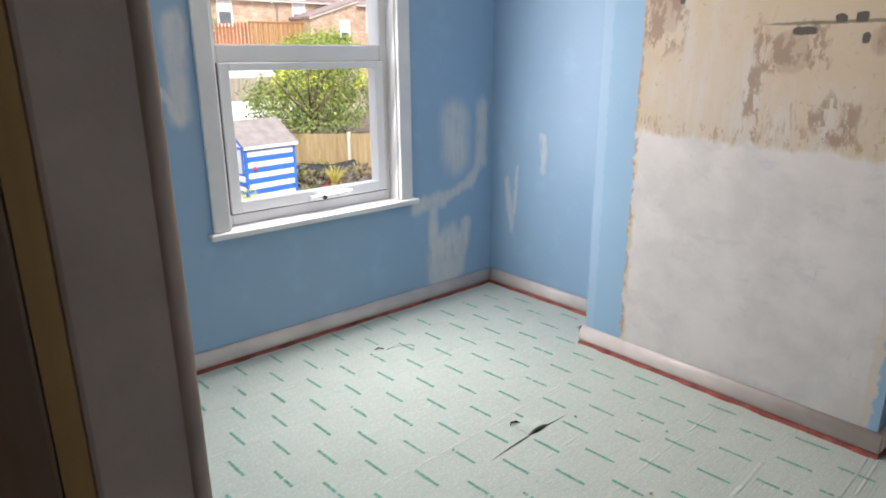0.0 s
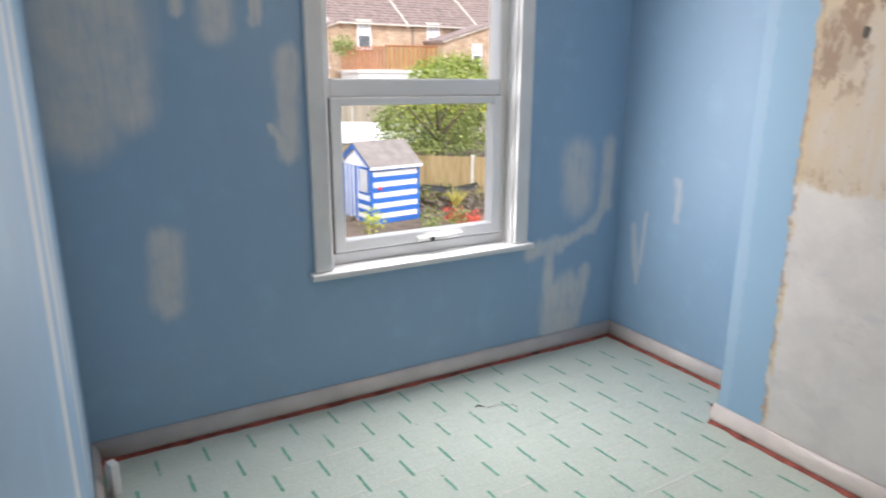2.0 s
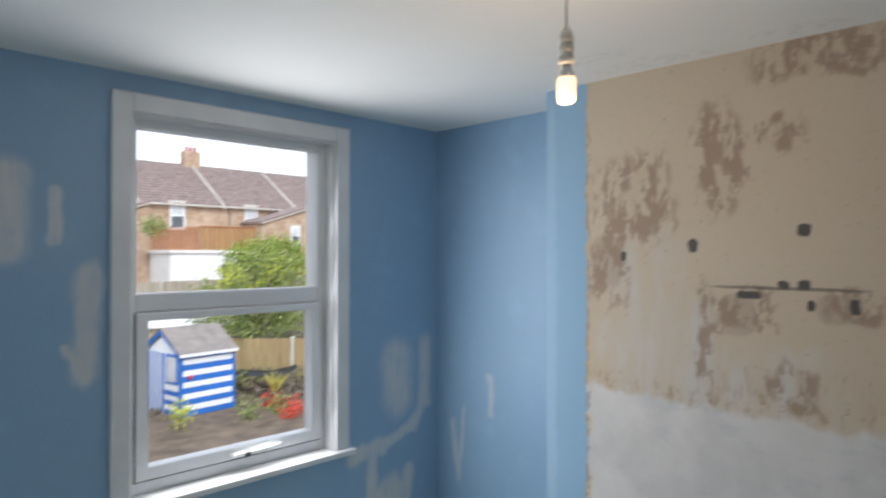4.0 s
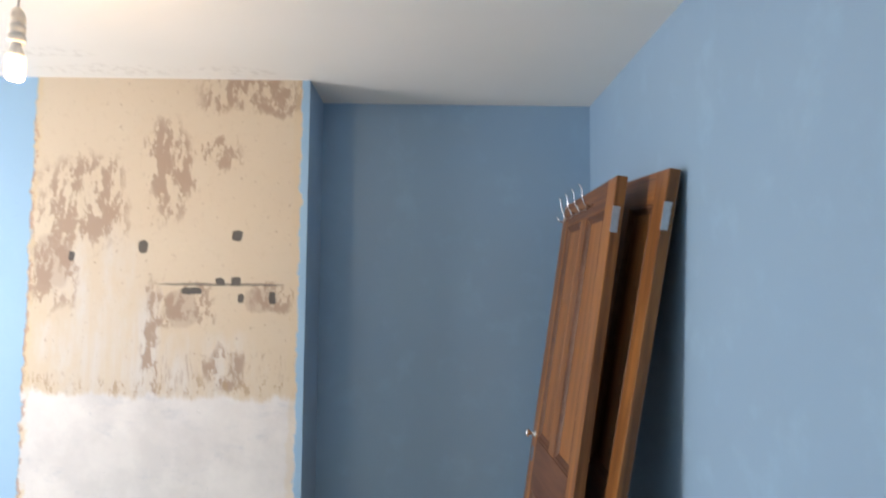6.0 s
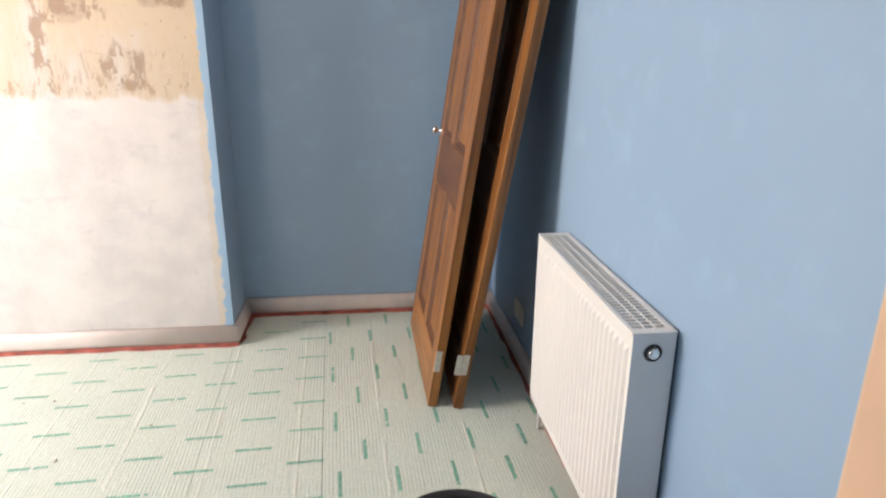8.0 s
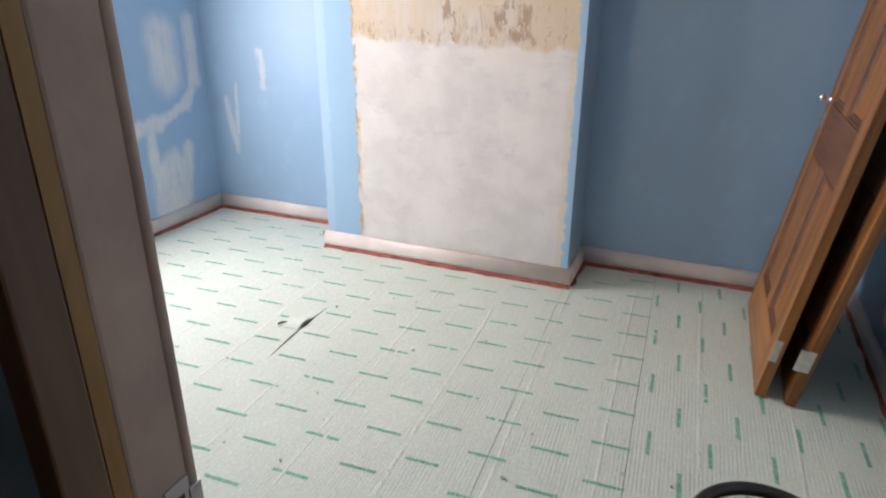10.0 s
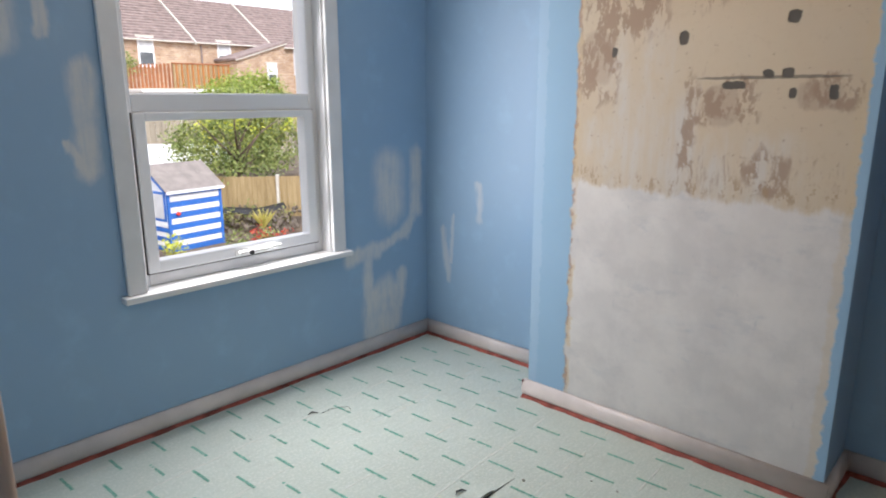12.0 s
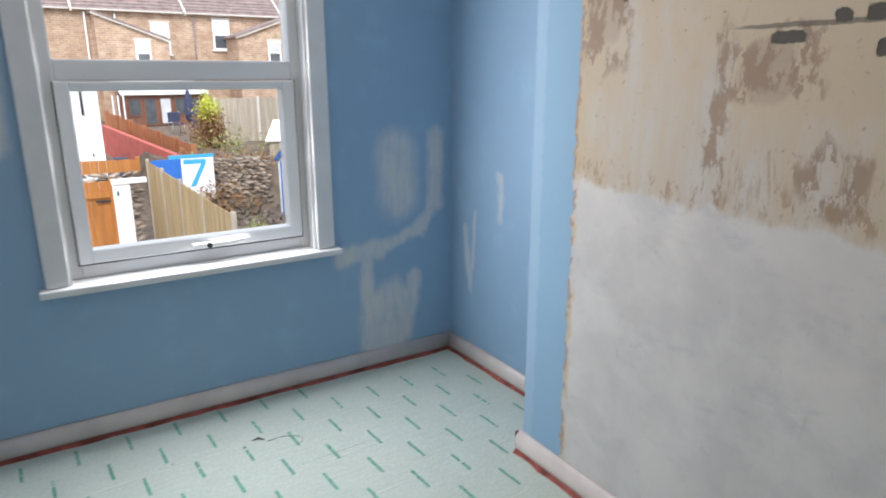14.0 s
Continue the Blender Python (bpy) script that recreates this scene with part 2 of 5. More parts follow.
    upper = k.step(k.math("ADD", wz, k.math("MULTIPLY", k.math("SUBTRACT", y, -1.8), -0.03)), 1.095, 1.125)
    bare = k.mix(upper, grey, cream)
    # ragged brown seam where the two coats meet
    seam = k.math("MULTIPLY", k.step(k.math("ABSOLUTE", k.math("SUBTRACT", wz, 1.15)), 0.05, 0.012), k.step(k.noise(30, 8, 0.75, stretch=(1, 1, 0.5)).outputs["Fac"], 0.52, 0.57))
    bare = k.mix(k.math("MULTIPLY", seam, 0.8), bare, (0.40, 0.29, 0.19))
    # cream fringe of old paper by the borders
    rim = k.math("MAXIMUM", k.math("MULTIPLY", k.step(wy, -2.31, -2.325), 0.45), k.math("MULTIPLY", k.step(wy, -1.275, -1.262), k.step(n1.outputs["Fac"], 0.42, 0.55)))
    bare = k.mix(k.math("MULTIPLY", rim, 0.75), bare, (0.60, 0.49, 0.32))
    redrim = k.math("MULTIPLY", k.step(wy, -1.262, -1.25), k.step(k.noise(17, 5).outputs["Fac"], 0.46, 0.55))
    bare = k.mix(k.math("MULTIPLY", redrim, 0.8), bare, (0.42, 0.27, 0.20))
    inside = k.math("MULTIPLY", k.step(wy, -1.238, -1.25), k.step(wy, -2.355, -2.343))
    col = k.mix(inside, blue, bare)
    col = k.mix(k.math("MULTIPLY", k.boxes(at, (1, 2), [(-1.06, 1.2, 0.028, 1.3)], 0.5), 0.22), col, (0.55, 0.66, 0.78))
    # plug holes and a scored line
    hole = k.boxes(k.ragged(0.022, 40), (1, 2), [(-1.914, 1.540, 0.042, 0.014), (-2.115, 1.51, 0.013, 0.017), (-2.03, 1.578, 0.018, 0.015), (-2.095, 1.58, 0.02, 0.018),
                                               (-1.711, 1.717, 0.018, 0.026), (-2.096, 1.769, 0.022, 0.022), (-1.42, 1.678, 0.012, 0.02), (-2.245, 1.515, 0.015, 0.025)], 0.35)
    score = k.math("MULTIPLY", k.boxes(k.ragged(0.012, 30), (1, 2), [(-2.03, 1.566, 0.25, 0.006)], 0.4), 0.7)
    col = k.mix(k.math("MAXIMUM", hole, score), col, (0.12, 0.11, 0.10))
    h = k.math("ADD", k.math("MULTIPLY", inside, -0.5), k.math("MULTIPLY", k.noise(60, 6).outputs["Fac"], 0.25))
    h = k.math("SUBTRACT", k.math("SUBTRACT", h, k.math("MULTIPLY", brown_f, 0.35)), k.math("MULTIPLY", hole, 2.0))
    return k.ends(col, h, 0.5, 0.004)


def ceiling_paint():
    k = Nodes("ceiling_paint", rough=0.8, spec=0.2)
    base = k.mix(k.noise(2.5, 6).outputs["Fac"], (0.80, 0.79, 0.76), (0.85, 0.84, 0.82))
    scuff = k.math("MULTIPLY", k.boxes(k.ragged(0.2, 10, (1, 0.4, 1)), (0, 1), [(-0.42, -1.6, 0.05, 0.32), (-0.42, -2.1, 0.04, 0.16), (-0.62, -1.45, 0.05, 0.16)], 0.6),
                   k.step(k.noise(30, 6, 0.7).outputs["Fac"], 0.5, 0.6))
    base = k.mix(k.math("MULTIPLY", scuff, 0.25), base, (0.45, 0.43, 0.40))
    return k.ends(base, k.noise(90, 4).outputs["Fac"], 0.15, 0.002)


def underlay():
    k = Nodes("fibre_underlay", rough=0.85, spec=0.2)
    a = k.noise(3.2, 8, 0.6)
    fibre = k.noise(90, 6, 0.7)
    lines = k.noise(60, 4, 0.6, stretch=(0.16, 1, 1))
    x, y, z = k.split(k.pos)
    run = k.math("SUBTRACT", y, k.math("MULTIPLY", x, TURN))        # across the sheets
    wob = k.math("MULTIPLY", k.math("SUBTRACT", k.noise(2.0, 3).outputs["Fac"], 0.5), 0.03)
    rib = k.math("SINE", k.math("MULTIPLY", k.math("ADD", run, k.math("MULTIPLY", wob, 0.4)), 2 * math.pi / 0.0125))
    rib = k.math("MULTIPLY", k.math("ADD", k.math("MULTIPLY", rib, 0.5), 0.5), k.step(k.noise(5, 5, 0.6).outputs["Fac"], 0.3, 0.62))
    fold = k.math("ABSOLUTE", k.math("SUBTRACT", k.math("FRACT", k.math("DIVIDE", k.math("ADD", run, k.math("ADD", wob, 9.03)), 0.295)), 0.5))
    fold = k.math("MULTIPLY", k.step(fold, 0.028, 0.006), k.step(k.noise(11, 6, 0.7).outputs["Fac"], 0.38, 0.6))
    base = k.mix(a.outputs["Fac"], (0.47, 0.55, 0.495), (0.565, 0.63, 0.575))
    base = k.mix(k.math("MULTIPLY", k.step(fibre.outputs["Fac"], 0.46, 0.64), 0.5), base, (0.72, 0.74, 0.69))
    base = k.mix(k.math("MULTIPLY", k.step(k.noise(9, 8, 0.7).outputs["Fac"], 0.58, 0.70), 0.4), base, (0.46, 0.50, 0.455))
    base = k.mix(k.math("MULTIPLY", k.step(lines.outputs["Fac"], 0.48, 0.66), 0.35), base, (0.48, 0.54, 0.49))
    base = k.mix(k.math("MULTIPLY", rib, 0.15), base, (0.44, 0.50, 0.45))
    base = k.mix(k.math("MULTIPLY", fold, 0.32), base, (0.74, 0.71, 0.65))
    spots = k.math("MAXIMUM", k.step(k.noise(26, 3, 0.5).outputs["Fac"], 0.745, 0.765), k.math("MULTIPLY", k.step(k.noise(120, 4, 0.6).outputs["Fac"], 0.66, 0.72), 0.5))
    base = k.mix(k.math("MULTIPLY", spots, 0.7), base, (0.22, 0.24, 0.2))
    h = k.math("ADD", k.math("MULTIPLY", fibre.outputs["Fac"], 0.5), k.math("ADD", k.math("MULTIPLY", lines.outputs["Fac"], 0.5), k.math("MULTIPLY", rib, -0.3)))
    h = k.math("ADD", h, k.math("MULTIPLY", fold, 0.9))
    return k.ends(base, k.math("ADD", h, k.math("MULTIPLY", k.noise(4, 4).outputs["Fac"], 1.5)), 0.55, 0.004)


def wood(name, light, dark, along=2, scale=9.0, rough=0.38, tight=0.08):
    m = bpy.data.materials.new(name)
    m.use_nodes = True
    nt = m.node_tree
    b = nt.nodes["Principled BSDF"]
    b.inputs["Roughness"].default_value = rough
    tc = nt.nodes.new("ShaderNodeTexCoord")
    info = nt.nodes.new("ShaderNodeObjectInfo")
    mp = nt.nodes.new("ShaderNodeMapping")
    s = [1.0, 1.0, 1.0]
    s[along] = tight
    mp.inputs["Scale"].default_value = s
    nt.links.new(tc.outputs["Object"], mp.inputs["Vector"])
    add = nt.nodes.new("ShaderNodeVectorMath")
    nt.links.new(mp.outputs[0], add.inputs[0])
    nt.links.new(info.outputs["Random"], add.inputs[1])
    n1 = nt.nodes.new("ShaderNodeTexNoise")
    n1.inputs["Scale"].default_value, n1.inputs["Detail"].default_value, n1.inputs["Distortion"].default_value = scale, 8, 1.2
    nt.links.new(add.outputs[0], n1.inputs["Vector"])
    n2 = nt.nodes.new("ShaderNodeTexNoise")
    n2.inputs["Scale"].default_value, n2.inputs["Detail"].default_value = scale * 9, 5
    nt.links.new(add.outputs[0], n2.inputs["Vector"])
    mx = nt.nodes.new("ShaderNodeMath")
    mx.operation = "MULTIPLY_ADD"
    mx.inputs[1].default_value = 0.35
    nt.links.new(n2.outputs["Fac"], mx.inputs[0])
    nt.links.new(n1.outputs["Fac"], mx.inputs[2])
    r = nt.nodes.new("ShaderNodeValToRGB")
    r.color_ramp.elements[0].position, r.color_ramp.elements[1].position = 0.48, 0.88
    r.color_ramp.elements[0].color, r.color_ramp.elements[1].color = (*dark, 1), (*light, 1)
    nt.links.new(mx.outputs[0], r.inputs["Fac"])
    nt.links.new(r.outputs["Color"], b.inputs["Base Color"])
    bp = nt.nodes.new("ShaderNodeBump")
    bp.inputs["Strength"].default_value, bp.inputs["Distance"].default_value = 0.2, 0.002
    nt.links.new(mx.outputs[0], bp.inputs["Height"])
    nt.links.new(bp.outputs["Normal"], b.inputs["Normal"])
    return m


def brick(name, c1, c2, mortar):
    m = bpy.data.materials.new(name)
    m.use_nodes = True
    nt = m.node_tree
    b = nt.nodes["Principled BSDF"]
    b.inputs["Roughness"].default_value = 0.9
    tc = nt.nodes.new("ShaderNodeTexCoord")
    mp = nt.nodes.new("ShaderNodeMapping")
    mp.inputs["Rotation"].default_value = (radians(90), 0, 0)
    nt.links.new(tc.outputs["Object"], mp.inputs["Vector"])
    br = nt.nodes.new("ShaderNodeTexBrick")
    br.inputs["Color1"].default_value, br.inputs["Color2"].default_value, br.inputs["Mortar"].default_value = (*c1, 1), (*c2, 1), (*mortar, 1)
    br.inputs["Scale"].default_value = 1.0
    br.inputs["Brick Width"].default_value, br.inputs["Row Height"].default_value, br.inputs["Mortar Size"].default_value = 0.28, 0.105, 0.014
    nt.links.new(mp.outputs[0], br.inputs["Vector"])
    n = nt.nodes.new("ShaderNodeTexNoise")
    n.inputs["Scale"].default_value, n.inputs["Detail"].default_value, n.inputs["Roughness"].default_value = 1.6, 10, 0.72
    nt.links.new(tc.outputs["Object"], n.inputs["Vector"])
    mx = nt.nodes.new("ShaderNodeMix")
    mx.data_type = "RGBA"
    ramp = nt.nodes.new("ShaderNodeValToRGB")
    ramp.color_ramp.elements[0].position, ramp.color_ramp.elements[1].position = 0.36, 0.64
    nt.links.new(n.outputs["Fac"], ramp.inputs["Fac"])
    nt.links.new(ramp.outputs["Color"], mx.inputs[0])
    nt.links.new(br.outputs["Color"], mx.inputs[6])
    mx2 = nt.nodes.new("ShaderNodeMix")
    mx2.data_type = "RGBA"
    mx2.blend_type = "MULTIPLY"
    mx2.inputs[0].default_value = 0.8
    nt.links.new(br.outputs["Color"], mx2.inputs[6])
    mx2.inputs[7].default_value = (0.60, 0.50, 0.42, 1)
    nt.links.new(mx2.outputs[2], mx.inputs[7])
    nt.links.new(mx.outputs[2], b.inputs["Base Color"])
    return m


def leaf(name, c1, c2):
    m = bpy.data.materials.new(name)
    m.use_nodes = True
    nt = m.node_tree
    b = nt.nodes["Principled BSDF"]
    b.inputs["Roughness"].default_value = 0.6
    g = nt.nodes.new("ShaderNodeNewGeometry")
    r = nt.nodes.new("ShaderNodeValToRGB")
    r.color_ramp.elements[0].color, r.color_ramp.elements[1].color = (*c1, 1), (*c2, 1)
    nt.links.new(g.outputs["Random Per Island"], r.inputs["Fac"])
    nt.links.new(r.outputs["Color"], b.inputs["Base Color"])
    return m


plaster_face = chimney_plaster()
ceiling_mat = ceiling_paint()
floor_mat = underlay()
print_mat = material("green_print", (0.17, 0.44, 0.34), 0.8, spots=0.3, scale=60)
skirt_mat = material("aged_white_gloss", (0.70, 0.625, 0.59), 0.4, spots=0.14, scale=6, bump=0.1)
red_mat = material("red_brown_bare_edge", (0.38, 0.10, 0.075), 0.8, spots=0.6, scale=14, bump=0.5)
joint_mat = material("dark_joint", (0.10, 0.095, 0.08), 0.9, spots=0.3)
upvc_mat = material("white_upvc", (0.80, 0.81, 0.82), 0.28, spots=0.05, scale=3)
casing_mat = material("white_gloss_casing", (0.78, 0.78, 0.78), 0.35, spots=0.08, scale=7, bump=0.08)
gasket_mat = material("black_gasket", (0.03, 0.03, 0.03), 0.6)
lining_mat = material("grubby_lining_paint", (0.60, 0.46, 0.365), 0.6, spots=0.22, scale=9, bump=0.25)
cream_mat = material("cream_wood_paint", (0.72, 0.50, 0.34), 0.6, spots=0.12, scale=9, bump=0.15)
barewood = wood("bare_yellow_wood", (0.50, 0.29, 0.08), (0.32, 0.16, 0.04))
darkwood = wood("brown_bare_wood", (0.26, 0.14, 0.07), (0.13, 0.07, 0.035))
doorwood = wood("stained_pine", (0.37, 0.155, 0.04), (0.115, 0.04, 0.010), 2, 15.0, 0.42, 0.05)
doorwood_x = wood("stained_pine_rail", (0.35, 0.145, 0.038), (0.11, 0.04, 0.011), 0, 15.0, 0.42, 0.05)
doordark = wood("dark_door_wood", (0.16, 0.07, 0.033), (0.085, 0.034, 0.016), 0, 11.0, 0.55)
steel = material("brushed_steel", (0.62, 0.61, 0.58), 0.28, metal=1.0, spots=0.1, scale=30)
brass = material("zinc_plate", (0.62, 0.62, 0.60), 0.38, metal=0.9, spots=0.15, scale=60)
chrome = material("chrome", (0.8, 0.8, 0.8), 0.12, metal=1.0)
rad_mat = material("radiator_enamel", (0.82, 0.81, 0.78), 0.3, spots=0.04, scale=3)
# near-black, paints the shade inside the radiator
grille_shade_mat = material("grille_gap_shade", (0.03, 0.03, 0.03), 0.9, spots=0.3)
rad_side = material("radiator_side_enamel", (0.78, 0.79, 0.80), 0.35, spots=0.04, scale=3)
white_plastic = material("white_plastic", (0.82, 0.82, 0.80), 0.35, spots=0.05)
black_gloss = material("black_gloss_plastic", (0.012, 0.012, 0.014), 0.14, spots=0.2, scale=5)
black_matt = material("black_ribbed_plastic", (0.022, 0.022, 0.024), 0.45, spots=0.2)
red_plastic = material("red_plastic", (0.68, 0.045, 0.03), 0.3, spots=0.1)
green_plastic = material("green_plastic", (0.03, 0.25, 0.11), 0.3)
rose_mat = material("aged_white_plastic", (0.75, 0.72, 0.66), 0.45, spots=0.1)

glass = bpy.data.materials.new("window_glass")
glass.use_nodes = True
gb = glass.node_tree.nodes["Principled BSDF"]
gb.inputs["Transmission Weight"].default_value, gb.inputs["Roughness"].default_value, gb.inputs["IOR"].default_value = 1.0, 0.0, 1.05
gb.inputs["Base Color"].default_value = (1, 1, 1, 1)

lit = bpy.data.materials.new("lit_bulb")
lit.use_nodes = True
lb = lit.node_tree.nodes["Principled BSDF"]
lb.inputs["Emission Color"].default_value, lb.inputs["Emission Strength"].default_value = (1.0, 0.60, 0.26, 1), 1.6
lb.inputs["Base Color"].default_value = (0.9, 0.85, 0.75, 1)


# ---------------------------------------------------------------- mesh helpers
def box(bm, x0, x1, y0, y1, z0, z1, bevel=0.0, seg=2):
    """A box added to bm, its edges rounded by bevel."""
    v = [bm.verts.new(p) for p in ((x0, y0, z0), (x1, y0, z0), (x1, y1, z0), (x0, y1, z0), (x0, y0, z1), (x1, y0, z1), (x1, y1, z1), (x0, y1, z1))]
    fs = [bm.faces.new([v[i] for i in q]) for q in ((0, 3, 2, 1), (4, 5, 6, 7), (0, 1, 5, 4), (1, 2, 6, 5), (2, 3, 7, 6), (3, 0, 4, 7))]
    if bevel:
        es = list({e for f in fs for e in f.edges})
        bmesh.ops.bevel(bm, geom=es, offset=bevel, segments=seg, affect="EDGES", profile=0.5)
    return bm


def boxed(*a, **k):
    return box(bmesh.new(), *a, **k)


def tube(bm, points, radius, sides=10, closed=False):
    """A round bar along points; radius is one number or one for each point."""
    pts = [Vector(p) for p in points]
    rings, n = [], len(pts)
    up = Vector((0.03, 0.02, 1)).normalized()
    side = None
    for i, p in enumerate(pts):
        a = pts[(i - 1) % n] if closed or i else p
        b = pts[(i + 1) % n] if closed or i < n - 1 else p
        d = (b - a).normalized()
        if side is None:
            side = d.cross(up if abs(d.dot(up)) < 0.95 else Vector((1, 0, 0))).normalized()
        else:
            side = (side - d * side.dot(d)).normalized()
        other = d.cross(side)
        r = radius[i] if isinstance(radius, (list, tuple)) else radius
        rings.append([bm.verts.new(p + (side * math.cos(t) + other * math.sin(t)) * r) for t in [2 * math.pi * k / sides for k in range(sides)]])
    for i in range(n if closed else n - 1):
        r0, r1 = rings[i], rings[(i + 1) % n]
        for k in range(sides):
            bm.faces.new((r0[k], r0[(k + 1) % sides], r1[(k + 1) % sides], r1[k])).smooth = True
    if not closed:
        bm.faces.new(rings[0][::-1])
        bm.faces.new(rings[-1])
    return bm


def tubed(*a, **k):
    return tube(bmesh.new(), *a, **k)


def turned(profile, sides=32, centre=(0, 0, 0)):
    """A body of revolution about z through centre, from rows of radius and height."""
    bm = bmesh.new()
    rings = []
    for r, z in profile:
        rings.append([bm.verts.new((centre[0] + r * math.cos(2 * math.pi * k / sides), centre[1] + r * math.sin(2 * math.pi * k / sides), centre[2] + z)) for k in range(sides)])
    for a, b in zip(rings, rings[1:]):
        for k in range(sides):
            bm.faces.new((a[k], a[(k + 1) % sides], b[(k + 1) % sides], b[k])).smooth = True
    bm.faces.new(rings[0][::-1])
    bm.faces.new(rings[-1])
    return bm


def prism(outline, place, a, b):
    """An outline of (u, v) drawn out from a to b; place(u, v, w) gives the point."""
    bm = bmesh.new()
    lo = [bm.verts.new(place(u, v, a)) for u, v in outline]
    hi = [bm.verts.new(place(u, v, b)) for u, v in outline]
    n = len(outline)
    bm.faces.new(lo[::-1])
    bm.faces.new(hi)
    for i in range(n):
        bm.faces.new((lo[i], lo[(i + 1) % n], hi[(i + 1) % n], hi[i]))
    bmesh.ops.recalc_face_normals(bm, faces=bm.faces[:])
    return bm


def link(name, bm, mat, smooth=False):
    me = bpy.data.meshes.new(name)
    bm.normal_update()
    bm.to_mesh(me)
    bm.free()
    me.materials.append(mat)
    if smooth:
        for p in me.polygons:
            p.use_smooth = True
    return new(name, me)


def part(name, bm, mat, parent, label=""):
    ob = link(name, bm, mat)
    ob.parent = parent
    if label:
        tagged(ob, label)
    return ob


def thing(name, label, category, m=None, group="", kind=""):
    e = tagged(new(name), label, category, group, kind)
    if m is not None:
        e.matrix_world = m
    return e


def structure(name, bm, mat, label=""):
    return tagged(link(name, bm, mat), label or name.replace("_", " "), kind="structure")


# ---------------------------------------------------------------- room shell
W, H = -2.81, 2.425                       # west wall, ceiling
FACE, CN, CS = -0.325, -1.035, -2.38      # chimney breast
SOUTH_SLANT = 0.016                       # the south wall runs a little askew


def south(x):
    return -3.635 + SOUTH_SLANT * x


WX0, WX1, WZ0, WZ1 = -1.765, -0.745, 0.665, 2.27   # window opening
bm = bmesh.new()
box(bm, W - 0.15, WX0, 0, 0.2, -0.02, H + 0.1)
box(bm, WX1, 0.25, 0, 0.2, -0.02, H + 0.1)
box(bm, WX0, WX1, 0, 0.2, -0.02, WZ0)
box(bm, WX0, WX1, 0, 0.2, WZ1, H + 0.1)
wall_north = structure("wall_north", bm, paint_north, "blue painted wall with pale filler patches")

wall_alcove = structure("wall_east", boxed(0, 0.25, -4.0, 0, -0.02, H + 0.1), paint_alcove, "blue painted alcove wall")
bm = boxed(FACE, 0, CS, CN, -0.02, H + 0.05)
breast = structure("chimney_breast", bm, plaster_face, "chimney breast stripped to cream and grey plaster")
breast.data.materials.append(paint_plain)
for p in breast.data.polygons:
    if p.normal.x > -0.5:
        p.material_index = 1

bm = prism([(0.25, south(0.25)), (W - 0.2, south(W - 0.2)), (W - 0.2, -4.1), (0.25, -4.1)], lambda u, v, w: (u, v, w), -0.02, H + 0.1)
structure("wall_south", bm, paint_plain, "plain blue painted wall")

DN, DS, DT = -2.505, -3.295, 2.03   # doorway in the west wall
bm = bmesh.new()
box(bm, W - 0.13, W, DN + 0.03, 0, -0.02, H + 0.1)
box(bm, W - 0.13, W, south(W) - 0.05, DS - 0.03, -0.02, H + 0.1)
box(bm, W - 0.13, W, DS - 0.03, DN + 0.03, DT + 0.03, H + 0.1)
structure("wall_west", bm, paint_west, "blue painted wall with pale filler streaks")

structure("ceiling", boxed(W - 0.13, 0.25, -4.1, 0.26, H, H + 0.08), ceiling_mat, "white painted ceiling with scuffs")

# floor boards below, underlay sheets above
structure("floor", boxed(W - 0.13, 0.05, south(W) - 0.1, 0.05, -0.06, -0.009), joint_mat, "bare floor under the fibre underlay")
hall_wall = material("hall_paint", (0.45, 0.42, 0.38), 0.7, spots=0.1)
bm = bmesh.new()
box(bm, -4.3, W - 0.13, -4.3, -4.2, 0, H)
box(bm, -4.3, W - 0.13, -1.6, -1.5, 0, H)
box(bm, -4.4, -4.3, -4.3, -1.5, 0, H)
structure("wall_hall", bm, hall_wall, "plain landing walls outside the room")
structure("floor_hall", boxed(-4.4, W - 0.13, -4.3, -1.5, -0.06, 0), material("hall_boards", (0.26, 0.17, 0.1), 0.7, spots=0.3), "brown landing floor")
structure("ceiling_hall", boxed(-4.4, W - 0.13, -4.3, -1.5, H, H + 0.08), ceiling_mat, "white landing ceiling")


# ---------------------------------------------------------------- skirting
def skirting(name, p, q, inward, spill=0.012):
    """A rounded skirting from p to q on the floor plan, with its bare red foot."""
    p, q, n = Vector((*p, 0)), Vector((*q, 0)), Vector((*inward, 0)).normalized()
    d = (q - p)
    length = d.length
    d.normalize()
    shape = [(0.001, 0.017), (0.021, 0.017), (0.026, 0.026), (0.0285, 0.040), (0.0275, 0.055), (0.024, 0.069), (0.018, 0.081), (0.010, 0.090), (0.001, 0.094)]
    base = tagged(link(name, prism(shape, lambda u, v, w: p + n * u + d * w + Vector((0, 0, v)), 0, length), skirt_mat), "white painted skirting with a bare red foot", kind="structure")
    for f in base.data.polygons:
        f.use_smooth = len(f.vertices) == 4
    bm = bmesh.new()
    steps = max(2, int(length / 0.05))
    rnd = random.Random(name)
    low, high = [], []
    for i in range(steps + 1):
        w = length * i / steps
        out = 0.024 + spill * rnd.uniform(0.15, 1.0)
        low.append(bm.verts.new(p + n * out + d * w + Vector((0, 0, -0.001))))
        high.append(bm.verts.new(p + n * 0.017 + d * w + Vector((0, 0, 0.018))))
    for i in range(steps):
        bm.faces.new((low[i], low[i + 1], high[i + 1], high[i]))
    part("bare_foot", bm, red_mat, base, "unpainted red-brown foot")
    return base


